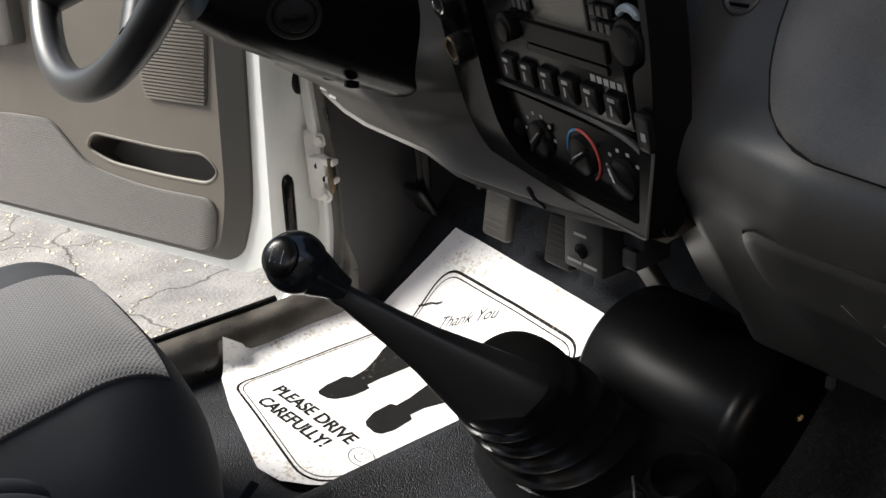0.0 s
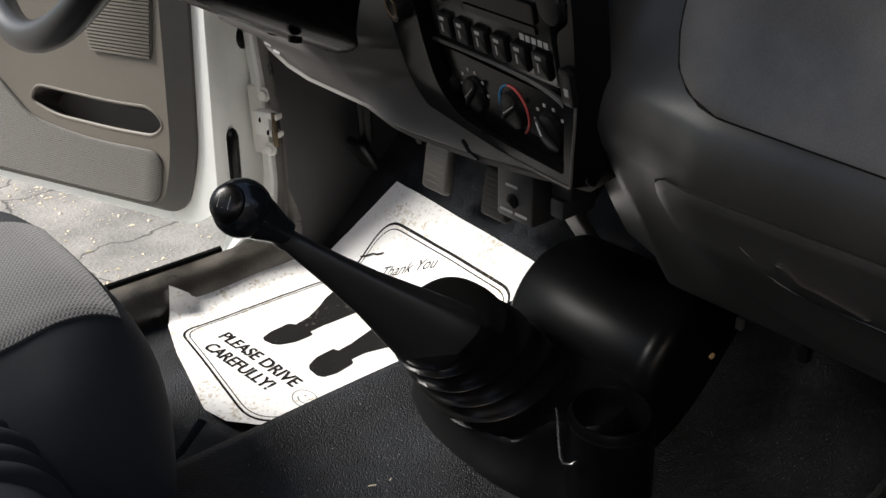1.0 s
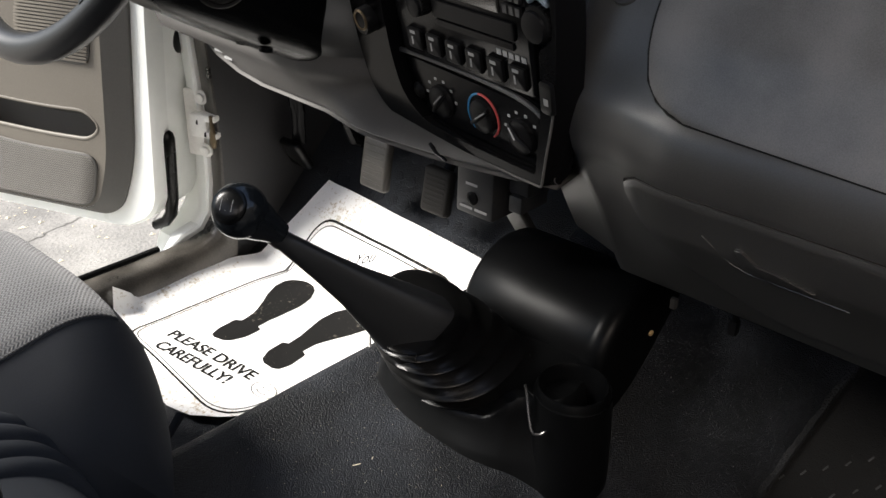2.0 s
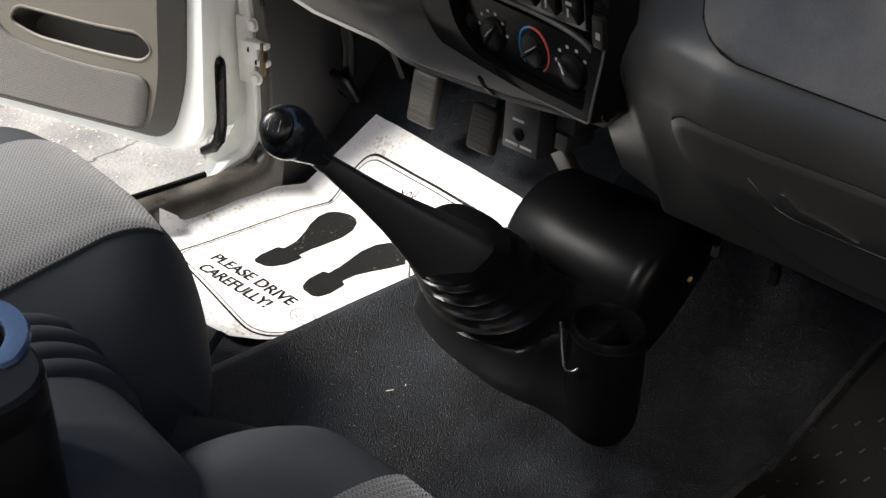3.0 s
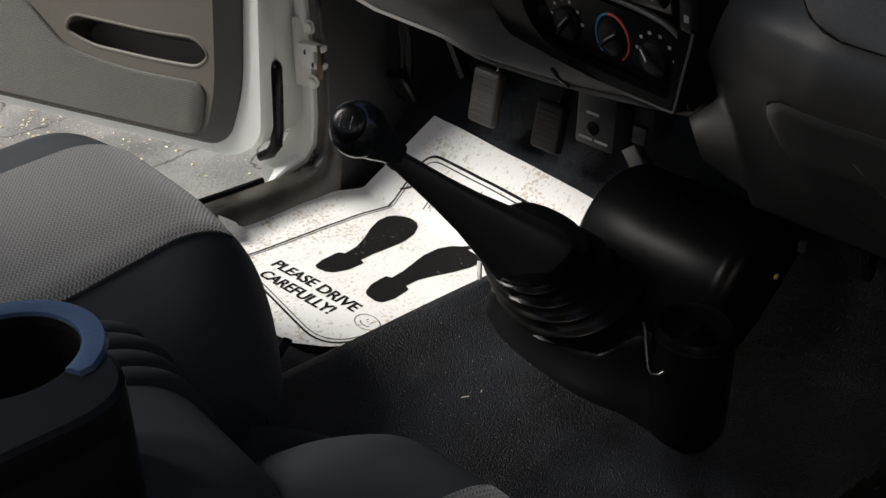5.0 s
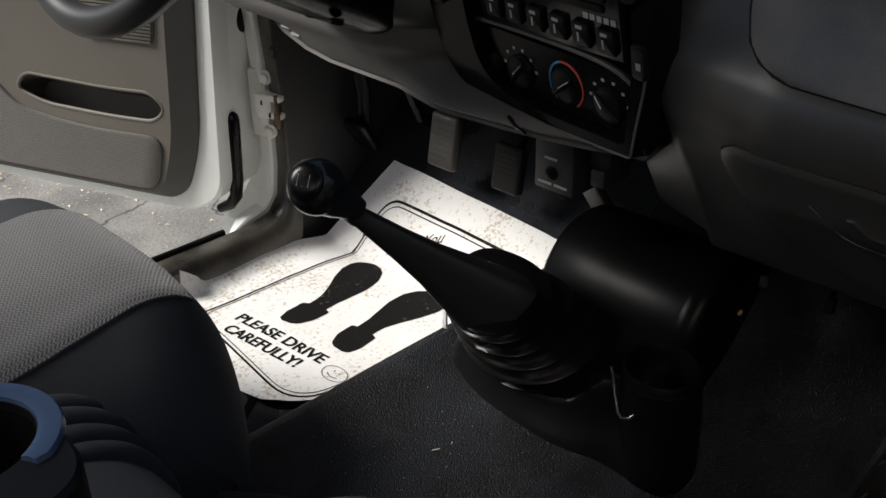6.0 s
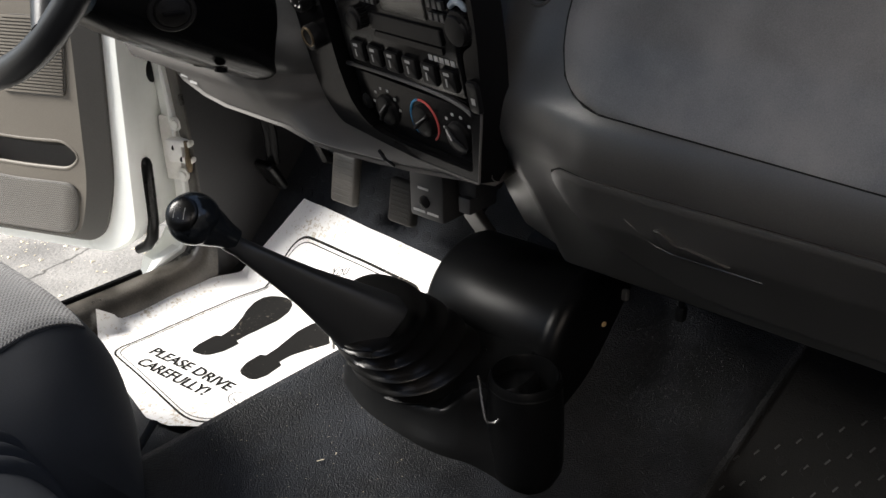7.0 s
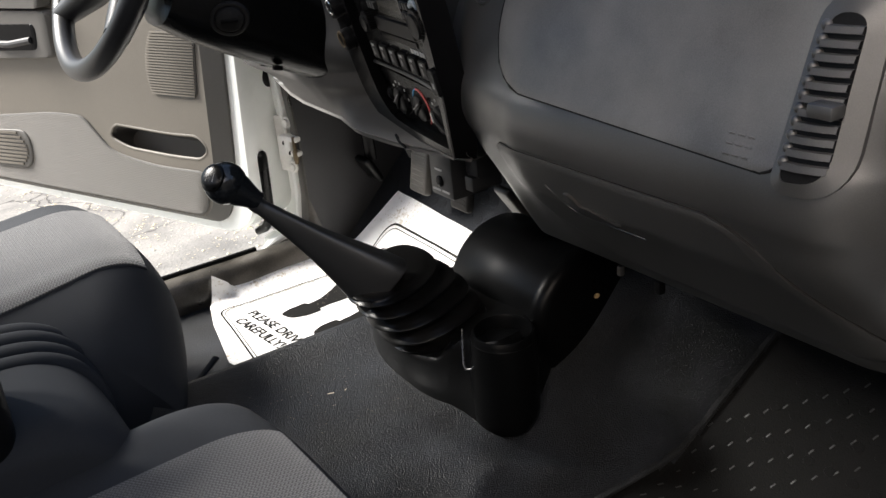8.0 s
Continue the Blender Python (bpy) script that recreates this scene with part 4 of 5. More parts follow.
mat_paper = thing("paper_floor_mat", (0.60, 0.48, 0.0), "soiled white paper floor mat printed with shoe soles", "paper mat")
bm = bmesh.new()
NA, NB = 44, 56
rows = []
for j in range(NB + 1):
    row = []
    for i in range(NA + 1):
        p = paper_uv(i / NA, j / NB)
        curl = 0.026 * max(0.0, 1 - i / NA / 0.05) * max(0.0, 1 - j / NB / 0.10)
        row.append((p.x, p.y - 0.2 * curl, paper_z(p.x, p.y) + curl))
    rows.append(row)
loft(bm, rows, close=False)
res = bmesh.ops.extrude_face_region(bm, geom=bm.faces[:])
bmesh.ops.translate(bm, vec=(0, 0, 0.0006), verts=[g for g in res["geom"] if isinstance(g, bmesh.types.BMVert)])
sheet = part("sheet", bm, PAPER, mat_paper)


def printed(bm, pts_rows):
    """Ink lying on the sheet: rows of (x, y)."""
    loft(bm, [[(x, y, paper_z(x, y) + 0.0012) for x, y in row] for row in pts_rows], close=False)


def ribbon(points, width):
    out = []
    n = len(points)
    for i, p in enumerate(points):
        t = (Vector(points[min(i + 1, n - 1)]) - Vector(points[max(i - 1, 0)])).normalized()
        s = Vector((-t.y, t.x)) * width / 2
        out.append([Vector(p) - s, Vector(p) + s])
    return out


for inset, width in ((0.0, 0.0036), (0.0062, 0.0016)):
    corners = [(0.436 + inset, 0.615 - inset), (0.404 + inset, 0.320 + inset * 0.8), (0.810 - inset, 0.262 + inset * 0.8), (0.815 - inset, 0.588 - inset)]
    loop = rounded(corners, [0.025, 0.060, 0.035, 0.035], 8)
    fine = []
    for a, b in zip(loop, loop[1:] + loop[:1]):
        k = max(1, int((b - a).length / 0.012))
        fine += [a.lerp(b, s / k) for s in range(k)]
    fine.append(fine[0])
    bm = bmesh.new()
    printed(bm, ribbon(fine, width))
    part("border_line", bm, INK, sheet)

SOLE = [(0.0, 0.009), (0.006, 0.019), (0.03, 0.0265), (0.062, 0.0270), (0.070, 0.0250), (0.0705, 0.0165), (0.10, 0.0175), (0.13, 0.0245), (0.165, 0.0345), (0.20, 0.038), (0.225, 0.033), (0.24, 0.022), (0.247, 0.006)]


def sole(heel, toe, mirror):
    bm = bmesh.new()
    heel, toe = Vector(heel), Vector(toe)
    d = (toe - heel).normalized()
    s = Vector((-d.y, d.x))
    k = (toe - heel).length / 0.247
    rows = []
    for i in range(60):
        h = 0.247 * i / 59
        w = lerp_table(SOLE, h)
        bend = mirror * 0.010 * math.sin(h / 0.247 * math.pi * 1.2 - 0.3)
        rows.append([heel + d * h * k + s * (bend + w * c) for c in (-1, -0.5, 0, 0.5, 1)])
    printed(bm, rows)
    part("shoe_sole_print", bm, INK, sheet, "black printed shoe sole")


sole((0.522, 0.493), (0.730, 0.536), -1)
sole((0.529, 0.385), (0.742, 0.388), 1)


def lettering(text, origin, along, up, size, shear=0.0, bold=0.0):
    """Words set in the built-in font, laid on the sheet."""
    cu = bpy.data.curves.new("letters", "FONT")
    cu.body, cu.size, cu.shear, cu.offset = text, 1.0, shear, bold
    ob = bpy.data.objects.new("letters", cu)
    scene.collection.objects.link(ob)
    me = bpy.data.meshes.new_from_object(ob.evaluated_get(bpy.context.evaluated_depsgraph_get()))
    bpy.data.objects.remove(ob)
    bm = bmesh.new()
    bm.from_mesh(me)
    along, up, origin = Vector(along).normalized(), Vector(up).normalized(), Vector(origin)
    wide = max(v.co.x for v in bm.verts)
    for v in bm.verts:
        p = origin + along * (v.co.x / wide * size[0]) + up * (v.co.y * size[1])
        v.co = (p.x, p.y, paper_z(p.x, p.y) + 0.0014)
    part("printed_line", bm, INK, sheet, "black printed words")


lettering("PLEASE DRIVE", (0.472, 0.563), (0.016, -0.193), (1, 0.08), (0.192, 0.0285), bold=0.024)
lettering("CAREFULLY!", (0.441, 0.549), (0.018, -0.172), (1, 0.08), (0.158, 0.0285), bold=0.024)
lettering("Thank You", (0.746, 0.530), (0.045, -0.10), (1, 0.42), (0.110, 0.021), shear=0.4)
bm = bmesh.new()
ring = [(0.488 + 0.015 * math.sin(a), 0.338 + 0.022 * math.cos(a)) for a in (k * math.pi / 16 for k in range(33))]
printed(bm, ribbon(ring, 0.0010))
printed(bm, ribbon([(0.486 - 0.006 * math.sin(a), 0.338 + 0.011 * math.cos(a)) for a in (0.4 + k * 0.29 for k in range(9))], 0.0012))
for y in (0.333, 0.343):
    printed(bm, ribbon([(0.490, y), (0.494, y)], 0.0012))
part("maker_mark", bm, INK, sheet, "small oval printed mark")

bm = bmesh.new()
tube(bm, [(x, y, paper_z(x, y) + 0.0035) for x, y in ((0.758, 0.594), (0.762, 0.583), (0.768, 0.572), (0.770, 0.560), (0.775, 0.550))], [0.0012, 0.0016, 0.0013, 0.0015, 0.0008], 6)
tagged(part("twig", bm, MAT_RUBBER), "thin dark twig lying on the paper mat", "twig")

# ---- gear lever, boot and floor console ----
lever = thing("gear_lever", (0.55, 0.06, 0.11), "black gear lever with a glossy ball knob and ribbed boot", "gear lever")
K = Vector((0.334, 0.130, 0.410))
E_ = Vector((0.505, 0.036, 0.252))
AX = (E_ - K).normalized()
bm = bmesh.new()
bmesh.ops.create_uvsphere(bm, u_segments=40, v_segments=24, radius=0.0285, matrix=Matrix.Translation(K))
revolve(bm, K + AX * 0.018, AX, [(0, 0.0222), (0.008, 0.0198), (0.016, 0.0165), (0.024, 0.0140), (0.030, 0.0128), (0.033, 0.0118)], 28)
knob = part("knob", bm, KNOB, lever, "glossy black ball knob")
bm = bmesh.new()
tip = Vector((-0.55, -0.25, 0.42)).normalized()
revolve(bm, K + tip * 0.0225, tip, [(0, 0.0185), (0.003, 0.0185), (0.0052, 0.0165), (0.0068, 0.010), (0.0072, 0.002)], 28)
cap = part("shift_pattern_cap", bm, SATIN, knob, "black cap with a pale shift pattern")
cu_, cv_ = frame_of(tip)
bm = bmesh.new()
c0 = K + tip * 0.0292
for k in (-1, 0, 1):
    a = c0 + cu_ * 0.006 * k
    tube(bm, [a - cv_ * 0.006, a + cv_ * 0.006], 0.0004, 5)
tube(bm, [c0 - cu_ * 0.006, c0 + cu_ * 0.006], 0.0004, 5)
part("shift_pattern", bm, WHITE_INK, cap)
bm = bmesh.new()
side_v = Vector((0, 0, 1)).cross(AX).normalized()
top_v = AX.cross(side_v)
section = []
for k in range(48):
    ca, sa = math.cos(2 * math.pi * k / 48), math.sin(2 * math.pi * k / 48)
    section.append((0.70 * math.copysign(abs(ca) ** 0.52, ca), math.copysign(abs(sa) ** 0.52, sa) * (1.0 - 0.10 * ca)))
rings = []
for h, size, blade in ((0.030, 0.0120, 0.0), (0.036, 0.0104, 0.0), (0.046, 0.0112, 0.0), (0.052, 0.0116, 0.0), (0.056, 0.0108, 0.0), (0.060, 0.0110, 0.1), (0.085, 0.0136, 0.6), (0.11, 0.0162, 1.0), (0.15, 0.0222, 1.0), (0.20, 0.0330, 1.0), (0.235, 0.0402, 1.0), (0.256, 0.0432, 1.0), (0.2578, 0.0428, 1.0), (0.2588, 0.0412, 1.0), (0.2590, 0.030, 1.0)):
    c = K + AX * h - top_v * (0.0036 + 0.052 * (h - 0.03))
    ring = []
    for p in section:
        q = Vector(p) * size
        q = q.lerp(Vector(p).normalized() * size, 1 - blade)
        lean = 0.12 * q.y * min(1.0, max(0.0, (h - 0.15) / 0.1))
        ring.append(c + side_v * q.x + top_v * q.y + AX * lean)
    rings.append(ring)
loft(bm, rings)
part("lever_shaft", bm, SHAFT, lever, "smooth black moulded shaft with a flat face", sharp=45)
bm = bmesh.new()
B_C, B_STEP = Vector((0.534, 0.0772, 0.2293)), Vector((0.0329, 0.0099, -0.0184))
B_LONG, B_OVAL = 0.7757, 1.331
rings = []
prof = [(-0.55, 0.040), (-0.50, 0.054), (-0.42, 0.064), (-0.30, 0.0705)]
for k in range(4):
    r0 = 0.0820 + 0.0179 * k
    prof += [(k - 0.22, r0 - 0.0100), (k - 0.12, r0 - 0.0062), (k - 0.05, r0 - 0.0016), (k, r0), (k + 0.05, r0 - 0.0010), (k + 0.12, r0 - 0.0040), (k + 0.25, r0 - 0.0062), (k + 0.55, r0 - 0.0030)]
prof += [(3.7, 0.144), (4.2, 0.150)]
# oval folds that lean against one another on the far side, so that the bellows opens towards the seats
for i, r in prof:
    c = B_C + B_STEP * i
    nrm = Vector((-0.025 - 0.059 * i, 0.0503 + 0.0259 * i, 1.0)).normalized()
    uu = Vector((math.cos(B_LONG), math.sin(B_LONG), 0))
    uu = (uu - nrm * nrm.dot(uu)).normalized()
    vv = nrm.cross(uu)
    far = max(0.03, (r - 0.0179 * i) * B_OVAL + 0.006 * i - B_STEP.dot(uu) * i)
    ring = []
    for a in (2 * math.pi * k / 72 for k in range(72)):
        ca, sa = math.cos(a), math.sin(a)
        p = c + (far if ca > 0 else r * B_OVAL) * ca * uu + r / B_OVAL * sa * vv
        if p.x > 0.575:
            p.x = 0.575 + 0.055 * math.tanh((p.x - 0.575) / 0.055)
        ring.append(p)
    rings.append(ring)
loft(bm, rings)
part("bellows_boot", bm, RUBBER, lever, "ribbed rubber bellows", sharp=50)

console = thing("floor_console", (0.62, 0.0, 0.08), "black moulded floor console with drum and cup holder", "console")
bm = bmesh.new()
FOOT = [(0.494, 0.075), (0.493, 0.012), (0.498, -0.030), (0.506, -0.056), (0.514, -0.074), (0.526, -0.096), (0.534, -0.124), (0.57, -0.145), (0.62, -0.13), (0.72, -0.08), (0.72, 0.14), (0.60, 0.165), (0.52, 0.150)]
BROW = [(0.504, 0.085), (0.506, 0.030), (0.512, -0.008), (0.520, -0.040), (0.533, -0.066), (0.548, -0.082), (0.553, -0.105), (0.58, -0.12), (0.62, -0.11), (0.72, -0.08), (0.72, 0.13), (0.60, 0.145), (0.52, 0.135)]
RISE = [0.150, 0.143, 0.140, 0.144, 0.168, 0.178, 0.180, 0.180, 0.178, 0.178, 0.178, 0.175, 0.160]
turns = [0.03, 0.02, 0.02, 0.010, 0.005, 0.02, 0.012, 0.02, 0.03, 0.03, 0.03, 0.03, 0.03]
foot, brow = rounded(FOOT, turns, 6), rounded(BROW, turns, 6)
rings = []
for z, k, inset in ((-0.4, -0.15, 1.0), (-0.10, -0.05, 1.0), (0.0, 0.02, 1.0), (0.10, 0.14, 1.0), (0.28, 0.38, 1.0), (0.52, 0.66, 1.0), (0.80, 0.90, 1.0), (0.93, 0.98, 0.995), (1.0, 1.0, 0.97), (1.0, 1.0, 0.85)):
    ring = []
    for n, (a, b) in enumerate(zip(foot, brow)):
        p = a.lerp(b, k)
        high = 0.5 * (RISE[n // 7] + lerp_table(list(enumerate(RISE)), n / 7 - 0.43))
        ring.append((0.60 + (p.x - 0.60) * inset, 0.04 + (p.y - 0.04) * inset, 0.105 + (high - 0.105) * z))
    rings.append(ring)
loft(bm, rings)
part("base_cover", bm, SATIN, console)
bm = bmesh.new()
revolve(bm, (0.75, 0.122, 0.148), (0, -1, 0), [(0.0, 0.085), (0.004, 0.094), (0.012, 0.099), (0.10, 0.101), (0.196, 0.101), (0.202, 0.104), (0.214, 0.105), (0.224, 0.101), (0.230, 0.092), (0.230, 0.02)], 64)
drum = part("drum", bm, DRUM, console, "large black horizontal drum housing")
bm = bmesh.new()
revolve(bm, (0.754, -0.1085, 0.183), (0, -1, 0), [(0, 0.0045), (0.002, 0.0045), (0.003, 0.002)], 14, 0.8)
part("marker_button", bm, AMBER, drum, "tiny amber button")
bm = bmesh.new()
CUP = Vector((0.584, -0.116, 0.0))


def cup_ring(z, r, cut, seg=48):
    """A ring of the cup holder; cut slopes it down towards the seats."""
    low = Vector((-0.63, -0.77))
    ring = []
    for k in range(seg):
        a = 2 * math.pi * k / seg
        p = Vector((r * math.cos(a), r * math.sin(a)))
        ring.append((CUP.x + p.x - 0.012 * (0.19 - z) / 0.12, CUP.y + p.y - 0.010 * (0.19 - z) / 0.12, z - cut * p.dot(low)))
    return ring


loft(bm, [cup_ring(z, r, c) for z, r, c in ((0.059, 0.016, 0.1), (0.062, 0.030, 0.1), (0.068, 0.039, 0.1), (0.079, 0.0445, 0.08), (0.090, 0.0460, 0.08), (0.14, 0.0458, 0.06), (0.180, 0.0440, 0.04), (0.191, 0.0426, 0.04), (0.1955, 0.0405, 0.04), (0.1960, 0.0388, 0.04), (0.192, 0.0372, 0.04), (0.15, 0.036, 0.04), (0.09, 0.033, 0.1), (0.085, 0.02, 0.0))])
cup = part("cup_holder", bm, DRUM, console, "deep black cup holder with a slanted rim")
bm = bmesh.new()
tube(bm, [(0.545, -0.078, 0.196), (0.540, -0.085, 0.190), (0.533, -0.094, 0.174), (0.526, -0.104, 0.160), (0.525, -0.109, 0.156), (0.529, -0.116, 0.157), (0.532, -0.120, 0.162)], 0.0016, 8)
part("retaining_clip", bm, GLINT, cup, "thin wire hook")
bm = bmesh.new()
tube(bm, cup_ring(0.1865, 0.0434, 0.04), 0.0009, 6, closed=True)
part("cup_bead", bm, SATIN, cup)
bm = bmesh.new()
box(bm, (0.501, 0.127, 0.170), (0.504, 0.134, 0.194), 0.001)
part("card_tag", bm, PAPER, lever, "small white card tag")
bm = bmesh.new()
box(bm, (0.794, -0.116, 0.200), (0.803, -0.100, 0.216), 0.003, None)
part("clip", bm, DASH_LIGHT, drum, "small pale plastic clip")
bm = bmesh.new()
box(bm, (0.782, -0.204, 0.206), (0.794, -0.192, 0.226), 0.003)
box(bm, (0.784, -0.202, 0.222), (0.792, -0.195, 0.30), 0.002)
tagged(part("wire_clip", bm, BLACK), "black wire clip hanging under the dashboard", "clip")

# ---- seats ----
SEAT_CUT = [(-0.40, 0.300), (-0.20, 0.300), (0.02, 0.312), (0.12, 0.322), (0.180, 0.326), (0.222, 0.312), (0.250, 0.282), (0.266, 0.235), (0.264, 0.185), (0.245, 0.135), (0.225, 0.110)]


def seat_point(x, z, v, half):
    """A point of a cushion: the cut (x, z) carried out to v (-1 to 1) across, with its sides rolled off."""
    e = abs(v) ** 4
    front = max(0.0, (x + 0.05) / 0.31)
    return (x - 0.060 * min(e, 1.5) * front, v * half, z - 0.10 * min(e, 1.6) * (1 if z > 0.15 else 0.0) + 0.006 * math.exp(-((abs(v) - 0.62) / 0.10) ** 2) * (1 if z > 0.2 else 0))


def cushion(name, half, label, category, group="", inner=1, sink=0.0):
    s = thing(name, (0, 0, 0), label, category, group)
    cut = [Vector((p.x, p.y - sink * (p.y - 0.11) / 0.21)) for p in smooth_profile(SEAT_CUT, 5)]
    reach = 2.0 if inner > 0 else 2.22
    vs = [-1 + reach * j / 56 for j in range(57)]
    bm = bmesh.new()
    rows = [[seat_point(p.x, p.y, v, half) for v in vs] for p in cut]
    low = [(r[0], r[1], 0.095) for r in rows[-1]]
    rows.append(low)
    loft(bm, rows, close=False)
    for end in (0, -1):
        loop = [r[end] for r in rows]
        bm.faces.new([bm.verts.new(p) for p in loop + [(-0.40, loop[0][1], 0.095)]])
    bmesh.ops.remove_doubles(bm, verts=bm.verts[:], dist=1e-5)
    body = part("cushion", bm, SEAT_DARK, s, sharp=60)
    # woven insert, lying on the middle of the cushion and over its front edge
    bm = bmesh.new()
    keep = [p for p in cut if p.y > 0.297 - sink * 0.95]
    rows = []
    for i, p in enumerate(keep):
        k = i / (len(keep) - 1)
        a, b = (-0.71 + 0.10 * k, 0.32 - 0.02 * k) if inner > 0 else (-0.53 + 0.02 * k, 0.345 - 0.025 * k)
        row = []
        for j in range(41):
            v = a + (b - a) * j / 40
            q = seat_point(p.x, p.y, v, half)
            nx, nz = (0.0, 1.0) if i < 4 else Vector((keep[i - 1].y - p.y, p.x - keep[i - 1].x)).normalized()
            row.append((q[0] + 0.003 * nx, q[1], q[2] + 0.003 * nz))
        rows.append(row)
    loft(bm, rows, close=False)
    edges = [e for e in bm.edges if e.is_boundary]
    res = bmesh.ops.extrude_edge_only(bm, edges=edges)
    bmesh.ops.translate(bm, vec=(-0.004, 0, -0.006), verts=[g for g in res["geom"] if isinstance(g, bmesh.types.BMVert)])
    insert = part("woven_insert", bm, SEAT_WEAVE, s, "grey zigzag woven insert", sharp=60)
    bm = bmesh.new()
    pipe = [rows[i][0] for i in range(len(rows))] + rows[-1][1:-1] + [rows[i][-1] for i in range(len(rows) - 1, -1, -1)]
    tube(bm, [(p[0], p[1], p[2] - 0.003) for p in pipe], 0.0014, 8)
    part("piping", bm, SEAT_DARK, s)
    bm = bmesh.new()
    box(bm, (-0.36, -half + 0.03, 0.055), (0.20, half - 0.03, 0.10), 0.01)
    part("seat_pan", bm, BLACK, s)
    for y in (-half + 0.05, half - 0.05):
        bm = bmesh.new()
        box(bm, (-0.38, y - 0.02, -0.010), (0.235, y + 0.02, 0.060), 0.004)
        part("slide_rail", bm, BLACK, s)
    return s


driver_seat = cushion("driver_seat", 0.262, "dark cloth seat cushion with a grey zigzag woven insert", "car seat", "front seats")
driver_seat.location = (0.0, 0.372, 0.0)
passenger_seat = cushion("passenger_seat", 0.340, "dark cloth seat cushion with a grey zigzag woven insert", "car seat", "front seats", -1, 0.096)
passenger_seat.location = (0.0, -0.264, 0.0)
bm = bmesh.new()
tube(bm, [(0.22, 0.235, 0.075), (0.275, 0.245, 0.085), (0.312, 0.260, 0.102)], [0.008, 0.006, 0.007], 8, flat=0.5)
part("seat_release_lever", bm, BLACK, driver_seat)
bpy.data.objects["seat_release_lever"].matrix_parent_inverse = Matrix.Translation((0.0, 0.372, 0.0)).inverted()

centre = thing("centre_seat", (0, 0.03, 0.0), "dark cloth centre cushion with gathered pleats", "car seat")
bm = bmesh.new()
rows = []
for p in smooth_profile([(-0.40, 0.276), (-0.1, 0.276), (0.0, 0.276), (0.055, 0.268), (0.095, 0.240), (0.120, 0.185), (0.145, 0.085)], 6):
    row = []
    for j in range(41):
        v = -1 + 2 * j / 40
        e = abs(v) ** 6
        row.append((p.x - 0.02 * e, 0.035 + 0.125 * v, p.y - 0.03 * e))
    rows.append(row)
loft(bm, rows, close=False)
for end in (0, -1):
    bm.faces.new([bm.verts.new(p) for p in [r[end] for r in rows] + [(-0.40, rows[0][end][1], 0.085)]])
bmesh.ops.remove_doubles(bm, verts=bm.verts[:], dist=1e-5)
part("cushion", bm, SEAT_DARK, centre, sharp=60)
for k in range(4):
    bm = bmesh.new()
    y = 0.105 + 0.020 * k
    z = 0.272 + 0.007 * k - 0.004 * (k == 3)
    path = smooth_profile([(-0.30, y, z), (-0.06, y, z + 0.003), (0.02, y - 0.001, z + 0.001), (0.065, y - 0.004, z - 0.008), (0.098, y - 0.010, z - 0.032), (0.116, y - 0.018, z - 0.070), (0.118, y - 0.022, z - 0.11)], 7)
    girth = [(0, 0.015), (0.6, 0.016), (0.8, 0.013), (1.0, 0.005)]
    tube(bm, [(p.x - 0.004, p.y, p.z - 0.006) for p in path], [lerp_table(girth, i / (len(path) - 1)) for i in range(len(path))], 16)
    part("pleat", bm, SEAT_DARK, centre)

armrest = thing("armrest_console", (-0.12, 0.02, 0.26), "black armrest console, its cup holder rim tinted for reflected sky", "armrest console")
outline = rounded([(-0.002, -0.094), (0.002, 0.060), (-0.36, 0.070), (-0.36, -0.104)], [0.045, 0.045, 0.01, 0.01], 8)
hole = [(-0.054 + 0.046 * math.cos(a), -0.002 + 0.046 * math.sin(a)) for a in (k * math.pi / 24 for k in range(48))]
bm = bmesh.new()
rings = [[(p[0] * k, -0.017 + (p[1] + 0.017) * k, z) for p in outline] for z, k in ((0.235, 0.80), (0.28, 0.90), (0.33, 0.97), (0.372, 1.0), (0.374, 0.985), (0.378, 0.985), (0.380, 1.0), (0.398, 1.0))]
loft(bm, rings, cap=False)
part("tub", bm, BLACK, armrest)
bm = bmesh.new()
o = [bm.verts.new((p[0], p[1], 0.398)) for p in outline]
o2 = [bm.verts.new((p[0] - 0.003, -0.017 + (p[1] + 0.017) * 0.96, 0.4015)) for p in outline]
h = [bm.verts.new((p[0], p[1], 0.4015)) for p in hole]
h2 = [bm.verts.new((p[0], p[1], 0.394)) for p in hole]
for ra, rb in ((o, o2), (h, h2)):
    for i in range(len(ra)):
        bm.faces.new((ra[i], ra[(i + 1) % len(ra)], rb[(i + 1) % len(ra)], rb[i]))
edges = [bm.edges.get((r[i], r[(i + 1) % len(r)])) for r in (o2, h) for i in range(len(r))]
bmesh.ops.triangle_fill(bm, edges=edges, use_beauty=True)
part("lid", bm, BLACK, armrest)
# the rim's blue is reflected sky put into its base colour
bm = bmesh.new()
rings = []
for k in range(41):
    a = radians(-62 + 300 * k / 40)
    ca, sa = math.cos(a), math.sin(a)
    wide = 0.064 if k not in (0, 40) else 0.060
    rings.append([(-0.054 + r * ca, -0.002 + r * sa, z) for r, z in ((0.0465, 0.400), (0.0475, 0.4045), (0.052, 0.406), (wide - 0.002, 0.405), (wide, 0.401))])
loft(bm, rings, cap=True)
part("cup_rim", bm, SKY_RIM, armrest, "glossy rim with the sky's reflection painted blue-grey, open on one side")
bm = bmesh.new()
revolve(bm, (-0.054, -0.002, 0.30), (0, 0, 1), [(0.096, 0.0465), (0.06, 0.045), (0.0, 0.043), (-0.002, 0.02)], 40)
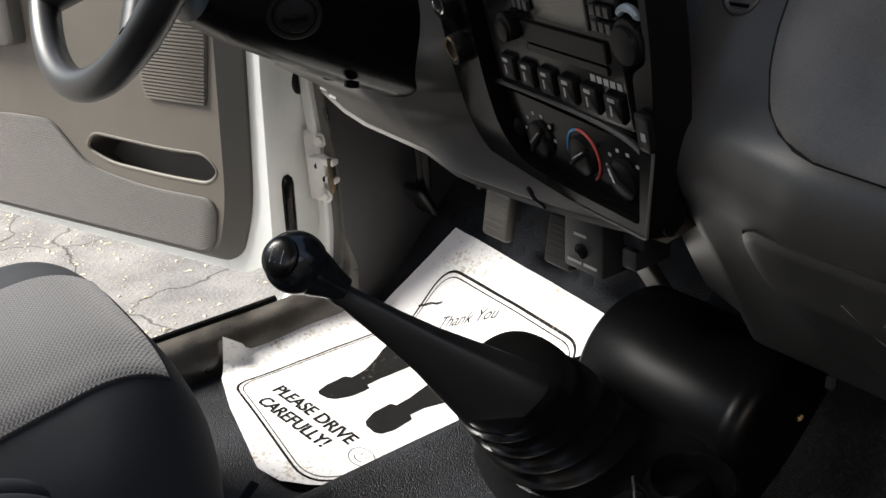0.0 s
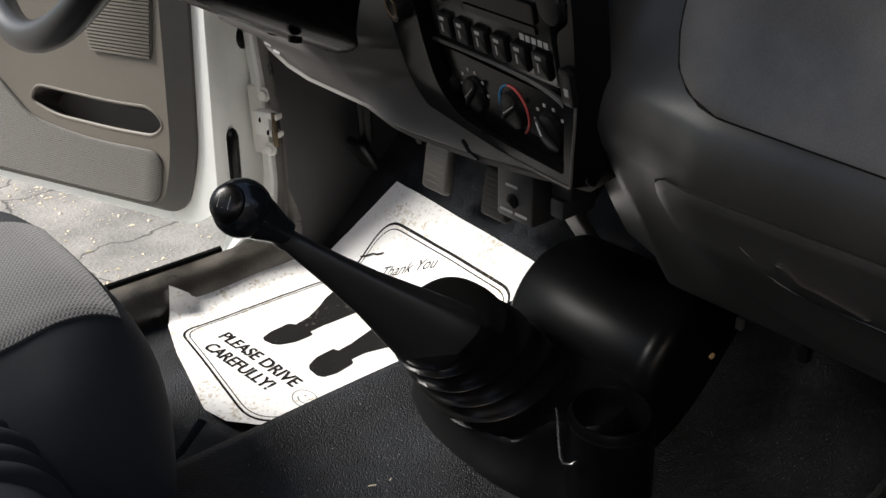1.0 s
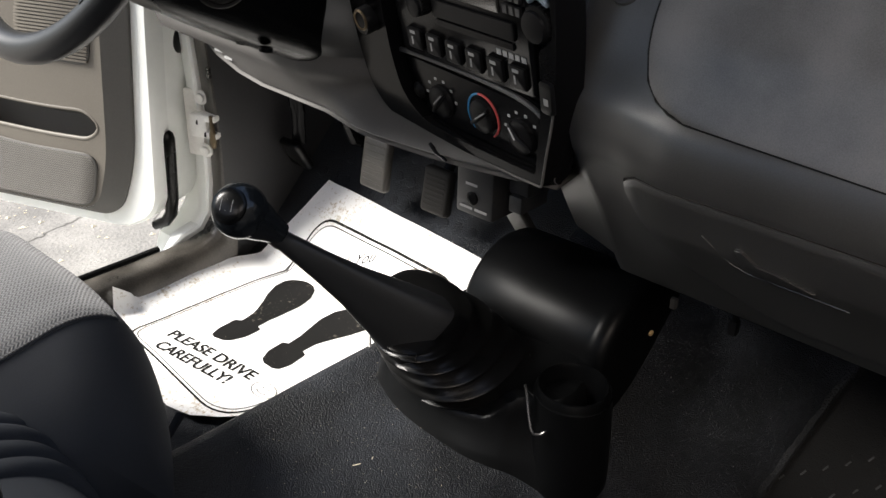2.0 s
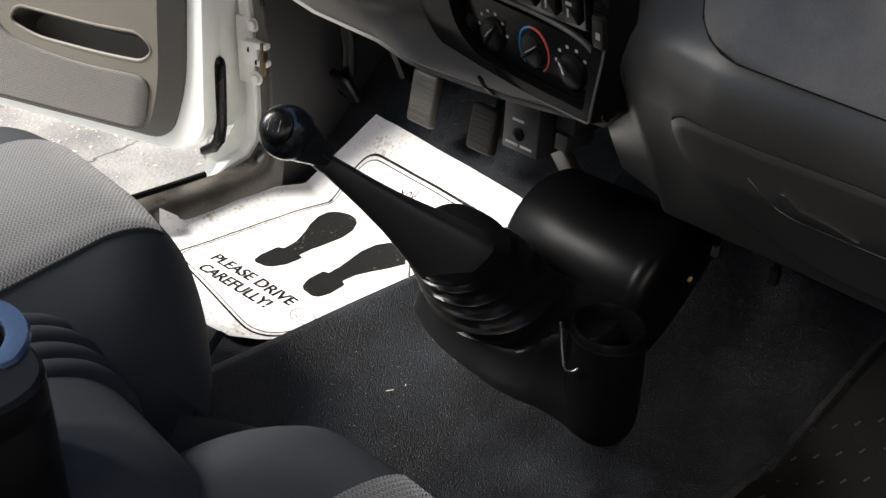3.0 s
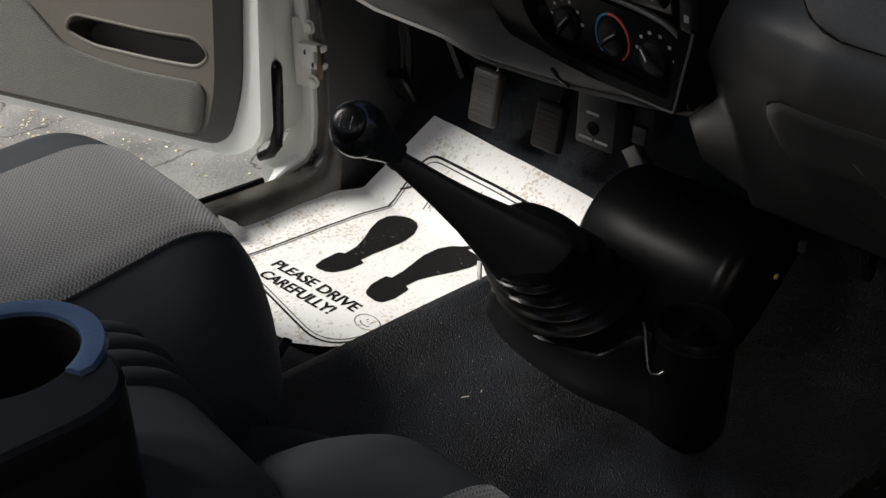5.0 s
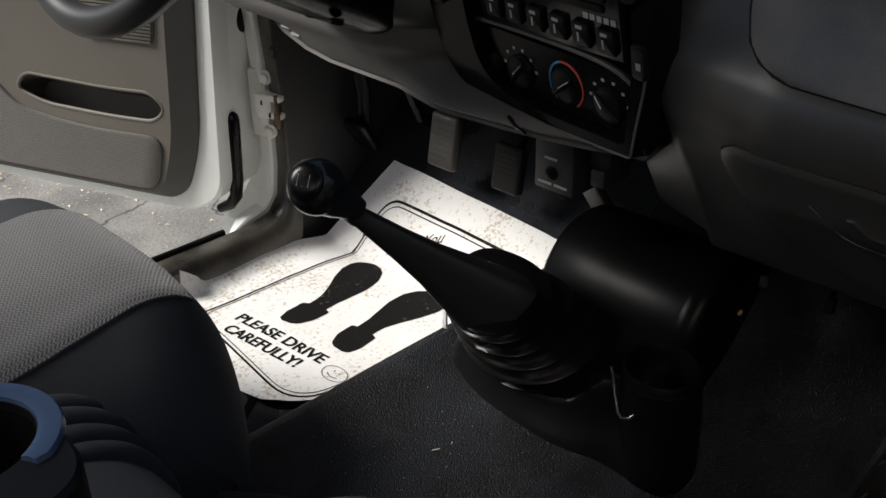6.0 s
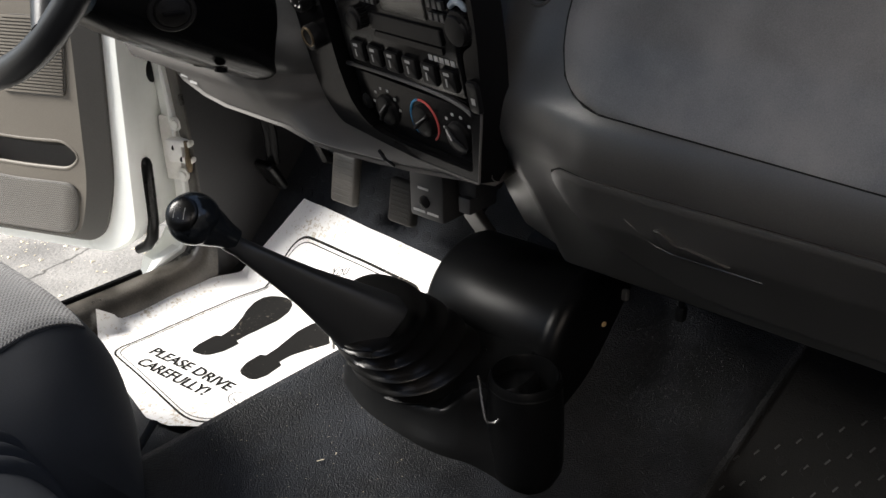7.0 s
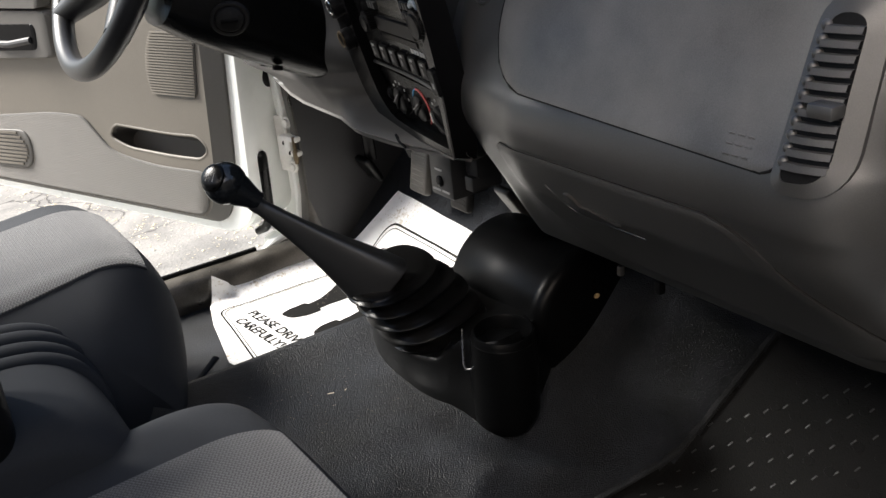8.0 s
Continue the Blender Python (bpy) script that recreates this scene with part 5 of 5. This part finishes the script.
bmesh.ops.delete(bm, geom=[f for f in bm.faces if f.calc_center_median().z > 0.39 and len(f.verts) > 8], context="FACES_ONLY")
part("cup_well", bm, GLOSS, armrest)
buckle = thing("seat_belt_buckle", (-0.10, -0.10, 0.27), "black seat belt buckle with a red button", "buckle")
bm = bmesh.new()
box(bm, (-0.150, -0.112, 0.27), (-0.086, -0.090, 0.338), 0.005)
part("buckle_body", bm, BLACK, buckle)
bm = bmesh.new()
box(bm, (-0.104, -0.108, 0.336), (-0.088, -0.094, 0.344), 0.002)
part("release_button", bm, RED, buckle, "red release button")

# ---- open driver's door ----
HINGE = Vector((0.69, 0.78, 0.0))
DOOR = Matrix(((-0.375, -0.927, 0, HINGE.x), (0.927, -0.375, 0, HINGE.y), (0, 0, 1, 0), (0, 0, 0, 1)))
door = thing("driver_door", (0.69, 0.80, 0.07), "open white car door with a taupe trim panel", "car door")


def on_door(a, b, c):
    """Door coordinates: a along from the hinge, b up, c inward."""
    return DOOR @ Vector((a, c, b))


shell = rounded([(0.075, 0.066), (1.12, 0.066), (1.12, 0.80), (-0.055, 0.80), (-0.014, 0.45), (0.012, 0.105)], [0.03, 0.05, 0.01, 0.01, 0.05, 0.04], 6)
bm = bmesh.new()
slab(bm, shell, -0.085, 0.062, 0.004, on_door)
hollow = [(max(0.10, min(p[0], 1.05)), max(0.115, min(p[1], 0.72))) for p in shell]
loft(bm, [[on_door(p[0], p[1], 0.060) for p in shell], [on_door(p[0], p[1], 0.094) for p in shell], [on_door(p[0] + (0.004 if p[0] < 0.5 else -0.004), p[1] + (0.004 if p[1] < 0.3 else -0.004), 0.101) for p in shell], [on_door(p[0], p[1], 0.101) for p in hollow], [on_door(p[0], p[1], 0.060) for p in hollow]], cap=False)
part("door_shell", bm, PAINT, door, "white painted door shell")

trim = rounded([(0.086, 0.090), (1.08, 0.090), (1.08, 0.76), (-0.012, 0.76), (0.014, 0.45), (0.042, 0.20)], [0.045, 0.03, 0.02, 0.02, 0.05, 0.05], 6)
flat = rounded([(0.118, 0.104), (1.06, 0.104), (1.06, 0.75), (0.030, 0.75), (0.056, 0.45), (0.082, 0.20)], [0.040, 0.03, 0.02, 0.02, 0.05, 0.05], 6)
pocket = rounded([(0.112, 0.233), (0.20, 0.231), (0.345, 0.236), (0.404, 0.256), (0.378, 0.288), (0.20, 0.281), (0.112, 0.284), (0.084, 0.258)], [0.022, 0.05, 0.04, 0.024, 0.03, 0.05, 0.022, 0.024], 6)
bm = bmesh.new()
rows = [[bm.verts.new(on_door(p[0], p[1], c)) for p in o] for o, c in ((trim, 0.100), (trim, 0.108), (flat, 0.124))]
rim = [bm.verts.new(on_door(p[0], p[1], 0.124)) for p in pocket]
for r in (rim, rows[-1]):
    for i in range(len(r)):
        bm.edges.new((r[i], r[(i + 1) % len(r)]))
for r in rows[:2]:
    for q in r:
        bm.verts.remove(q)
edges = [bm.edges.get((r[i], r[(i + 1) % len(r)])) for r in (rows[-1], rim) for i in range(len(r))]
bmesh.ops.triangle_fill(bm, edges=edges, use_beauty=True)
panel = part("trim_panel", bm, TAUPE, door, "taupe moulded trim panel")
bm = bmesh.new()
loft(bm, [[on_door(p[0], p[1], c) for p in o] for o, c in ((trim, 0.100), (trim, 0.108), (flat, 0.1245))], cap=False)
part("trim_edge", bm, TAUPE_DARK, panel, "dark moulded edge")
bm = bmesh.new()
well = [bm.verts.new(on_door(p[0], p[1], 0.124)) for p in pocket]
deep = [bm.verts.new(on_door(p[0], p[1] - 0.030, 0.070)) for p in pocket]
for i in range(len(well)):
    bm.faces.new((well[i], well[(i + 1) % len(well)], deep[(i + 1) % len(well)], deep[i]))
bm.faces.new(deep)
part("pocket_well", bm, TAUPE_DARK, panel, "dark door pocket")
bm = bmesh.new()
tube(bm, [on_door(p[0], p[1], 0.1217) for p in pocket], 0.0036, 10, closed=True)
part("pocket_lip", bm, TAUPE, panel)
insert = rounded([(0.125, 0.110), (1.04, 0.110), (1.04, 0.255), (0.82, 0.272), (0.60, 0.296), (0.480, 0.297), (0.445, 0.262), (0.405, 0.224), (0.335, 0.212), (0.25, 0.204), (0.100, 0.206)], [0.034, 0.02, 0.02, 0.05, 0.05, 0.03, 0.03, 0.03, 0.03, 0.05, 0.030], 5)
bm = bmesh.new()
slab(bm, insert, 0.120, 0.1285, 0.003, on_door)
part("cloth_insert", bm, TAUPE_WOVEN, panel, "woven taupe lower insert")
bm = bmesh.new()
tube(bm, [on_door(p[0], p[1], 0.125) for p in insert], 0.003, 8, closed=True)
part("insert_edge", bm, TAUPE_DARK, panel)
grille = part("upper_speaker_grille", slab(bmesh.new(), rounded([(0.088, 0.362), (0.232, 0.364), (0.190, 0.498), (0.060, 0.496)], [0.02, 0.04, 0.03, 0.015], 5), 0.120, 0.1262, 0.0, on_door), TAUPE_DARK, panel)
for k in range(23):
    z = 0.367 + 0.0057 * k
    a0, a1 = 0.090 - 0.028 * (z - 0.362) / 0.134, 0.230 - 0.020 * (z - 0.362) / 0.134 - 0.022 * ((k - 9) / 13) ** 2
    bm = bmesh.new()
    slab(bm, [(a0, z), (a1, z), (a1, z + 0.0032), (a0, z + 0.0032)], 0.1255, 0.1292, 0.0008, on_door)
    part("slat", bm, TAUPE, grille)
low = part("speaker_grille", slab(bmesh.new(), rounded([(0.715, 0.150), (0.90, 0.140), (0.90, 0.235), (0.70, 0.248)], 0.045, 6), 0.126, 0.1325, 0.003, on_door), TAUPE_DARK, panel)
for k in range(9):
    z = 0.156 + 0.0098 * k
    cut = 0.030 * ((k - 4) / 4) ** 2
    a0, a1 = 0.722 + cut - 0.03 * (z - 0.15), 0.895 - 0.03 * (z - 0.15)
    bm = bmesh.new()
    slab(bm, [(a0, z), (a1, z - 0.006), (a1, z - 0.001), (a0, z + 0.0052)], 0.131, 0.136, 0.001, on_door)
    part("slat", bm, TAUPE, low)
# arm rest with its pull cup and inner handle
bm = bmesh.new()
slab(bm, rounded([(0.50, 0.432), (1.05, 0.405), (1.05, 0.53), (0.49, 0.535)], 0.018, 5), 0.118, 0.150, 0.010, on_door)
arm = part("arm_rest", bm, TAUPE_DARK, panel, "darker grey arm rest")
bm = bmesh.new()
slab(bm, rounded([(0.545, 0.448), (0.72, 0.440), (0.72, 0.500), (0.535, 0.506)], 0.018, 5), 0.145, 0.1515, 0.002, on_door)
part("pull_cup", bm, GLOSS, arm)
bm = bmesh.new()
tube(bm, [on_door(0.56, 0.470, 0.152), on_door(0.62, 0.462, 0.166), on_door(0.70, 0.458, 0.156)], 0.008, 10)
part("inner_handle", bm, KICK, arm, "dark grey inner door handle")
bm = bmesh.new()
slab(bm, rounded([(0.50, 0.540), (1.05, 0.535), (1.05, 0.56), (0.49, 0.56)], 0.008, 4), 0.118, 0.158, 0.006, on_door)
part("arm_rest_cap", bm, TAUPE_DARK, arm)
# weather strip on the door's leading face
bm = bmesh.new()
tube(bm, [on_door(a, z, c) for a, z, c in ((0.002, 0.245, 0.064), (0.001, 0.240, 0.064), (0.001, 0.232, 0.064), (0.002, 0.20, 0.064), (0.006, 0.16, 0.062), (0.010, 0.12, 0.060), (0.016, 0.09, 0.060), (0.028, 0.073, 0.062), (0.050, 0.062, 0.066))], [0.005, 0.0095, 0.0115, 0.0110, 0.0110, 0.0110, 0.0110, 0.010, 0.008], 12)
part("weather_strip", bm, RUBBER, door, "black rubber strip on the leading edge")
bm = bmesh.new()
revolve(bm, on_door(-0.006, 0.390, 0.018), DOOR.to_3x3() @ Vector((-1, 0, 0)), [(0, 0.018), (0.003, 0.018), (0.006, 0.014), (0.007, 0.004)], 20, 1.3)
part("drain_plug", bm, RUBBER, door, "black rubber plug in the leading edge")
HINGE_AT = Matrix.Translation((-0.030, 0.018, 0.205))
bm = bmesh.new()
box(bm, (-0.012, -0.006, -0.014), (0.022, 0.006, 0.104), 0.004, DOOR @ HINGE_AT)
box(bm, (-0.030, -0.022, 0.026), (0.004, 0.022, 0.068), 0.005, DOOR @ HINGE_AT)
for z in (0.026, 0.056):
    box(bm, (-0.047, 0.002, z), (-0.026, 0.022, z + 0.012), 0.003, DOOR @ HINGE_AT)
plate = part("hinge", bm, HINGE_PAINT, door, "cream painted hinge with bolts")
bm = bmesh.new()
revolve(bm, DOOR @ HINGE_AT @ Vector((-0.040, 0.020, 0.012)), (0, 0, 1), [(0, 0.004), (0.010, 0.006), (0.026, 0.006), (0.030, 0.004), (0.056, 0.004)], 16)
part("hinge_pin", bm, BRASS, plate, "dull brass hinge pin")
for a, z in ((0.002, -0.002), (0.002, 0.092)):
    bm = bmesh.new()
    revolve(bm, DOOR @ HINGE_AT @ Vector((a - 0.016, 0.004, z)), (-0.927, -0.375, 0), [(0, 0.0125), (0.003, 0.0125), (0.004, 0.0085), (0.009, 0.008), (0.010, 0.004)], 12)
    part("hinge_bolt", bm, HINGE_PAINT, plate)
for a, z in ((-0.028, 0.034), (-0.014, 0.054)):
    bm = bmesh.new()
    revolve(bm, DOOR @ HINGE_AT @ Vector((a, 0.0215, z)), (-0.375, 0.927, 0), [(0, 0.0045), (0.0012, 0.0045), (0.0014, 0.002)], 12)
    part("rivet_hole", bm, GLOSS, plate)

# ---- rubber studs of the foot wells, and crumbs ----
def stud_mesh(name, pts, material=MAT_RUBBER):
    bm = bmesh.new()
    rings = [[(x * k, y * k, z) for x, y in pts] for z, k in ((0.0, 1.0), (0.0009, 0.93), (0.0011, 0.75))]
    loft(bm, rings)
    me = bpy.data.meshes.new(name)
    bm.to_mesh(me)
    bm.free()
    me.materials.append(material)
    return me


disc = stud_mesh("stud", [(0.011 * math.cos(a), 0.011 * math.sin(a)) for a in (k * math.pi / 5 for k in range(10))], VINYL)
small_disc = stud_mesh("small_stud", [(0.0085 * math.cos(a), 0.0065 * math.sin(a)) for a in (k * math.pi / 5 for k in range(10))], WELL_RUBBER)
dash_bar = stud_mesh("tread_bar", [(0.0042, 0.0011), (-0.0042, 0.0011), (-0.0042, -0.0011), (0.0042, -0.0011)], SWITCH)


def place_piece(name, me, x, y, turn):
    n = Vector((floor_z(x - 0.004, y) - floor_z(x + 0.004, y), floor_z(x, y - 0.004) - floor_z(x, y + 0.004), 0.008)).normalized()
    ob = new(name, me)
    ob.matrix_basis = Matrix.Translation((x, y, floor_z(x, y) - 0.0005)) @ n.to_track_quat("Z", "Y").to_matrix().to_4x4() @ Matrix.Rotation(turn, 4, "Z")
    ob.parent = floor


for i in range(6):
    for j in range(13):
        place_piece("stud", disc, 0.785 + 0.030 * i, 0.28 + 0.030 * j + 0.015 * (i % 2), 0)
for i in range(7):
    for j in range(8):
        place_piece("stud", small_disc, 0.800 + 0.030 * i, -0.345 - 0.030 * j - 0.015 * (i % 2), 0)
for i in range(7):
    for j in range(11):
        place_piece("tread_bar", dash_bar, 0.600 + 0.031 * i + 0.012 * j, -0.292 - 0.020 * j, 1.15)

bm = bmesh.new()
rng = random.Random(11)
for _ in range(300):
    x, y = rng.gauss(0.39, 0.085), rng.gauss(0.05, 0.08)
    if not (0.25 < x < 0.55 and -0.1 < y < 0.19):
        continue
    r = rng.choice((0.0002, 0.0003, 0.0003, 0.0004, 0.0006))
    c = Vector((x, y, floor_z(x, y) + 0.002))
    vs = [bm.verts.new(c + Vector((r * math.cos(a), r * math.sin(a), 0))) for a in (0.3, 2.4, 4.4)]
    t = bm.verts.new(c + Vector((0, 0, r)))
    for k in range(3):
        bm.faces.new((vs[k], vs[(k + 1) % 3], t))
for x, y, l, a in ((0.389, 0.037, 0.009, -0.6), (0.412, 0.030, 0.003, 0.4)):
    z = floor_z(x, y) + 0.003
    tube(bm, [(x, y, z), (x + l * math.cos(a), y + l * math.sin(a), z + 0.001)], 0.0006, 5)
tagged(part("crumbs", bm, LITTER), "pale crumbs and a straw bit on the tunnel", "crumbs", kind="stuff")
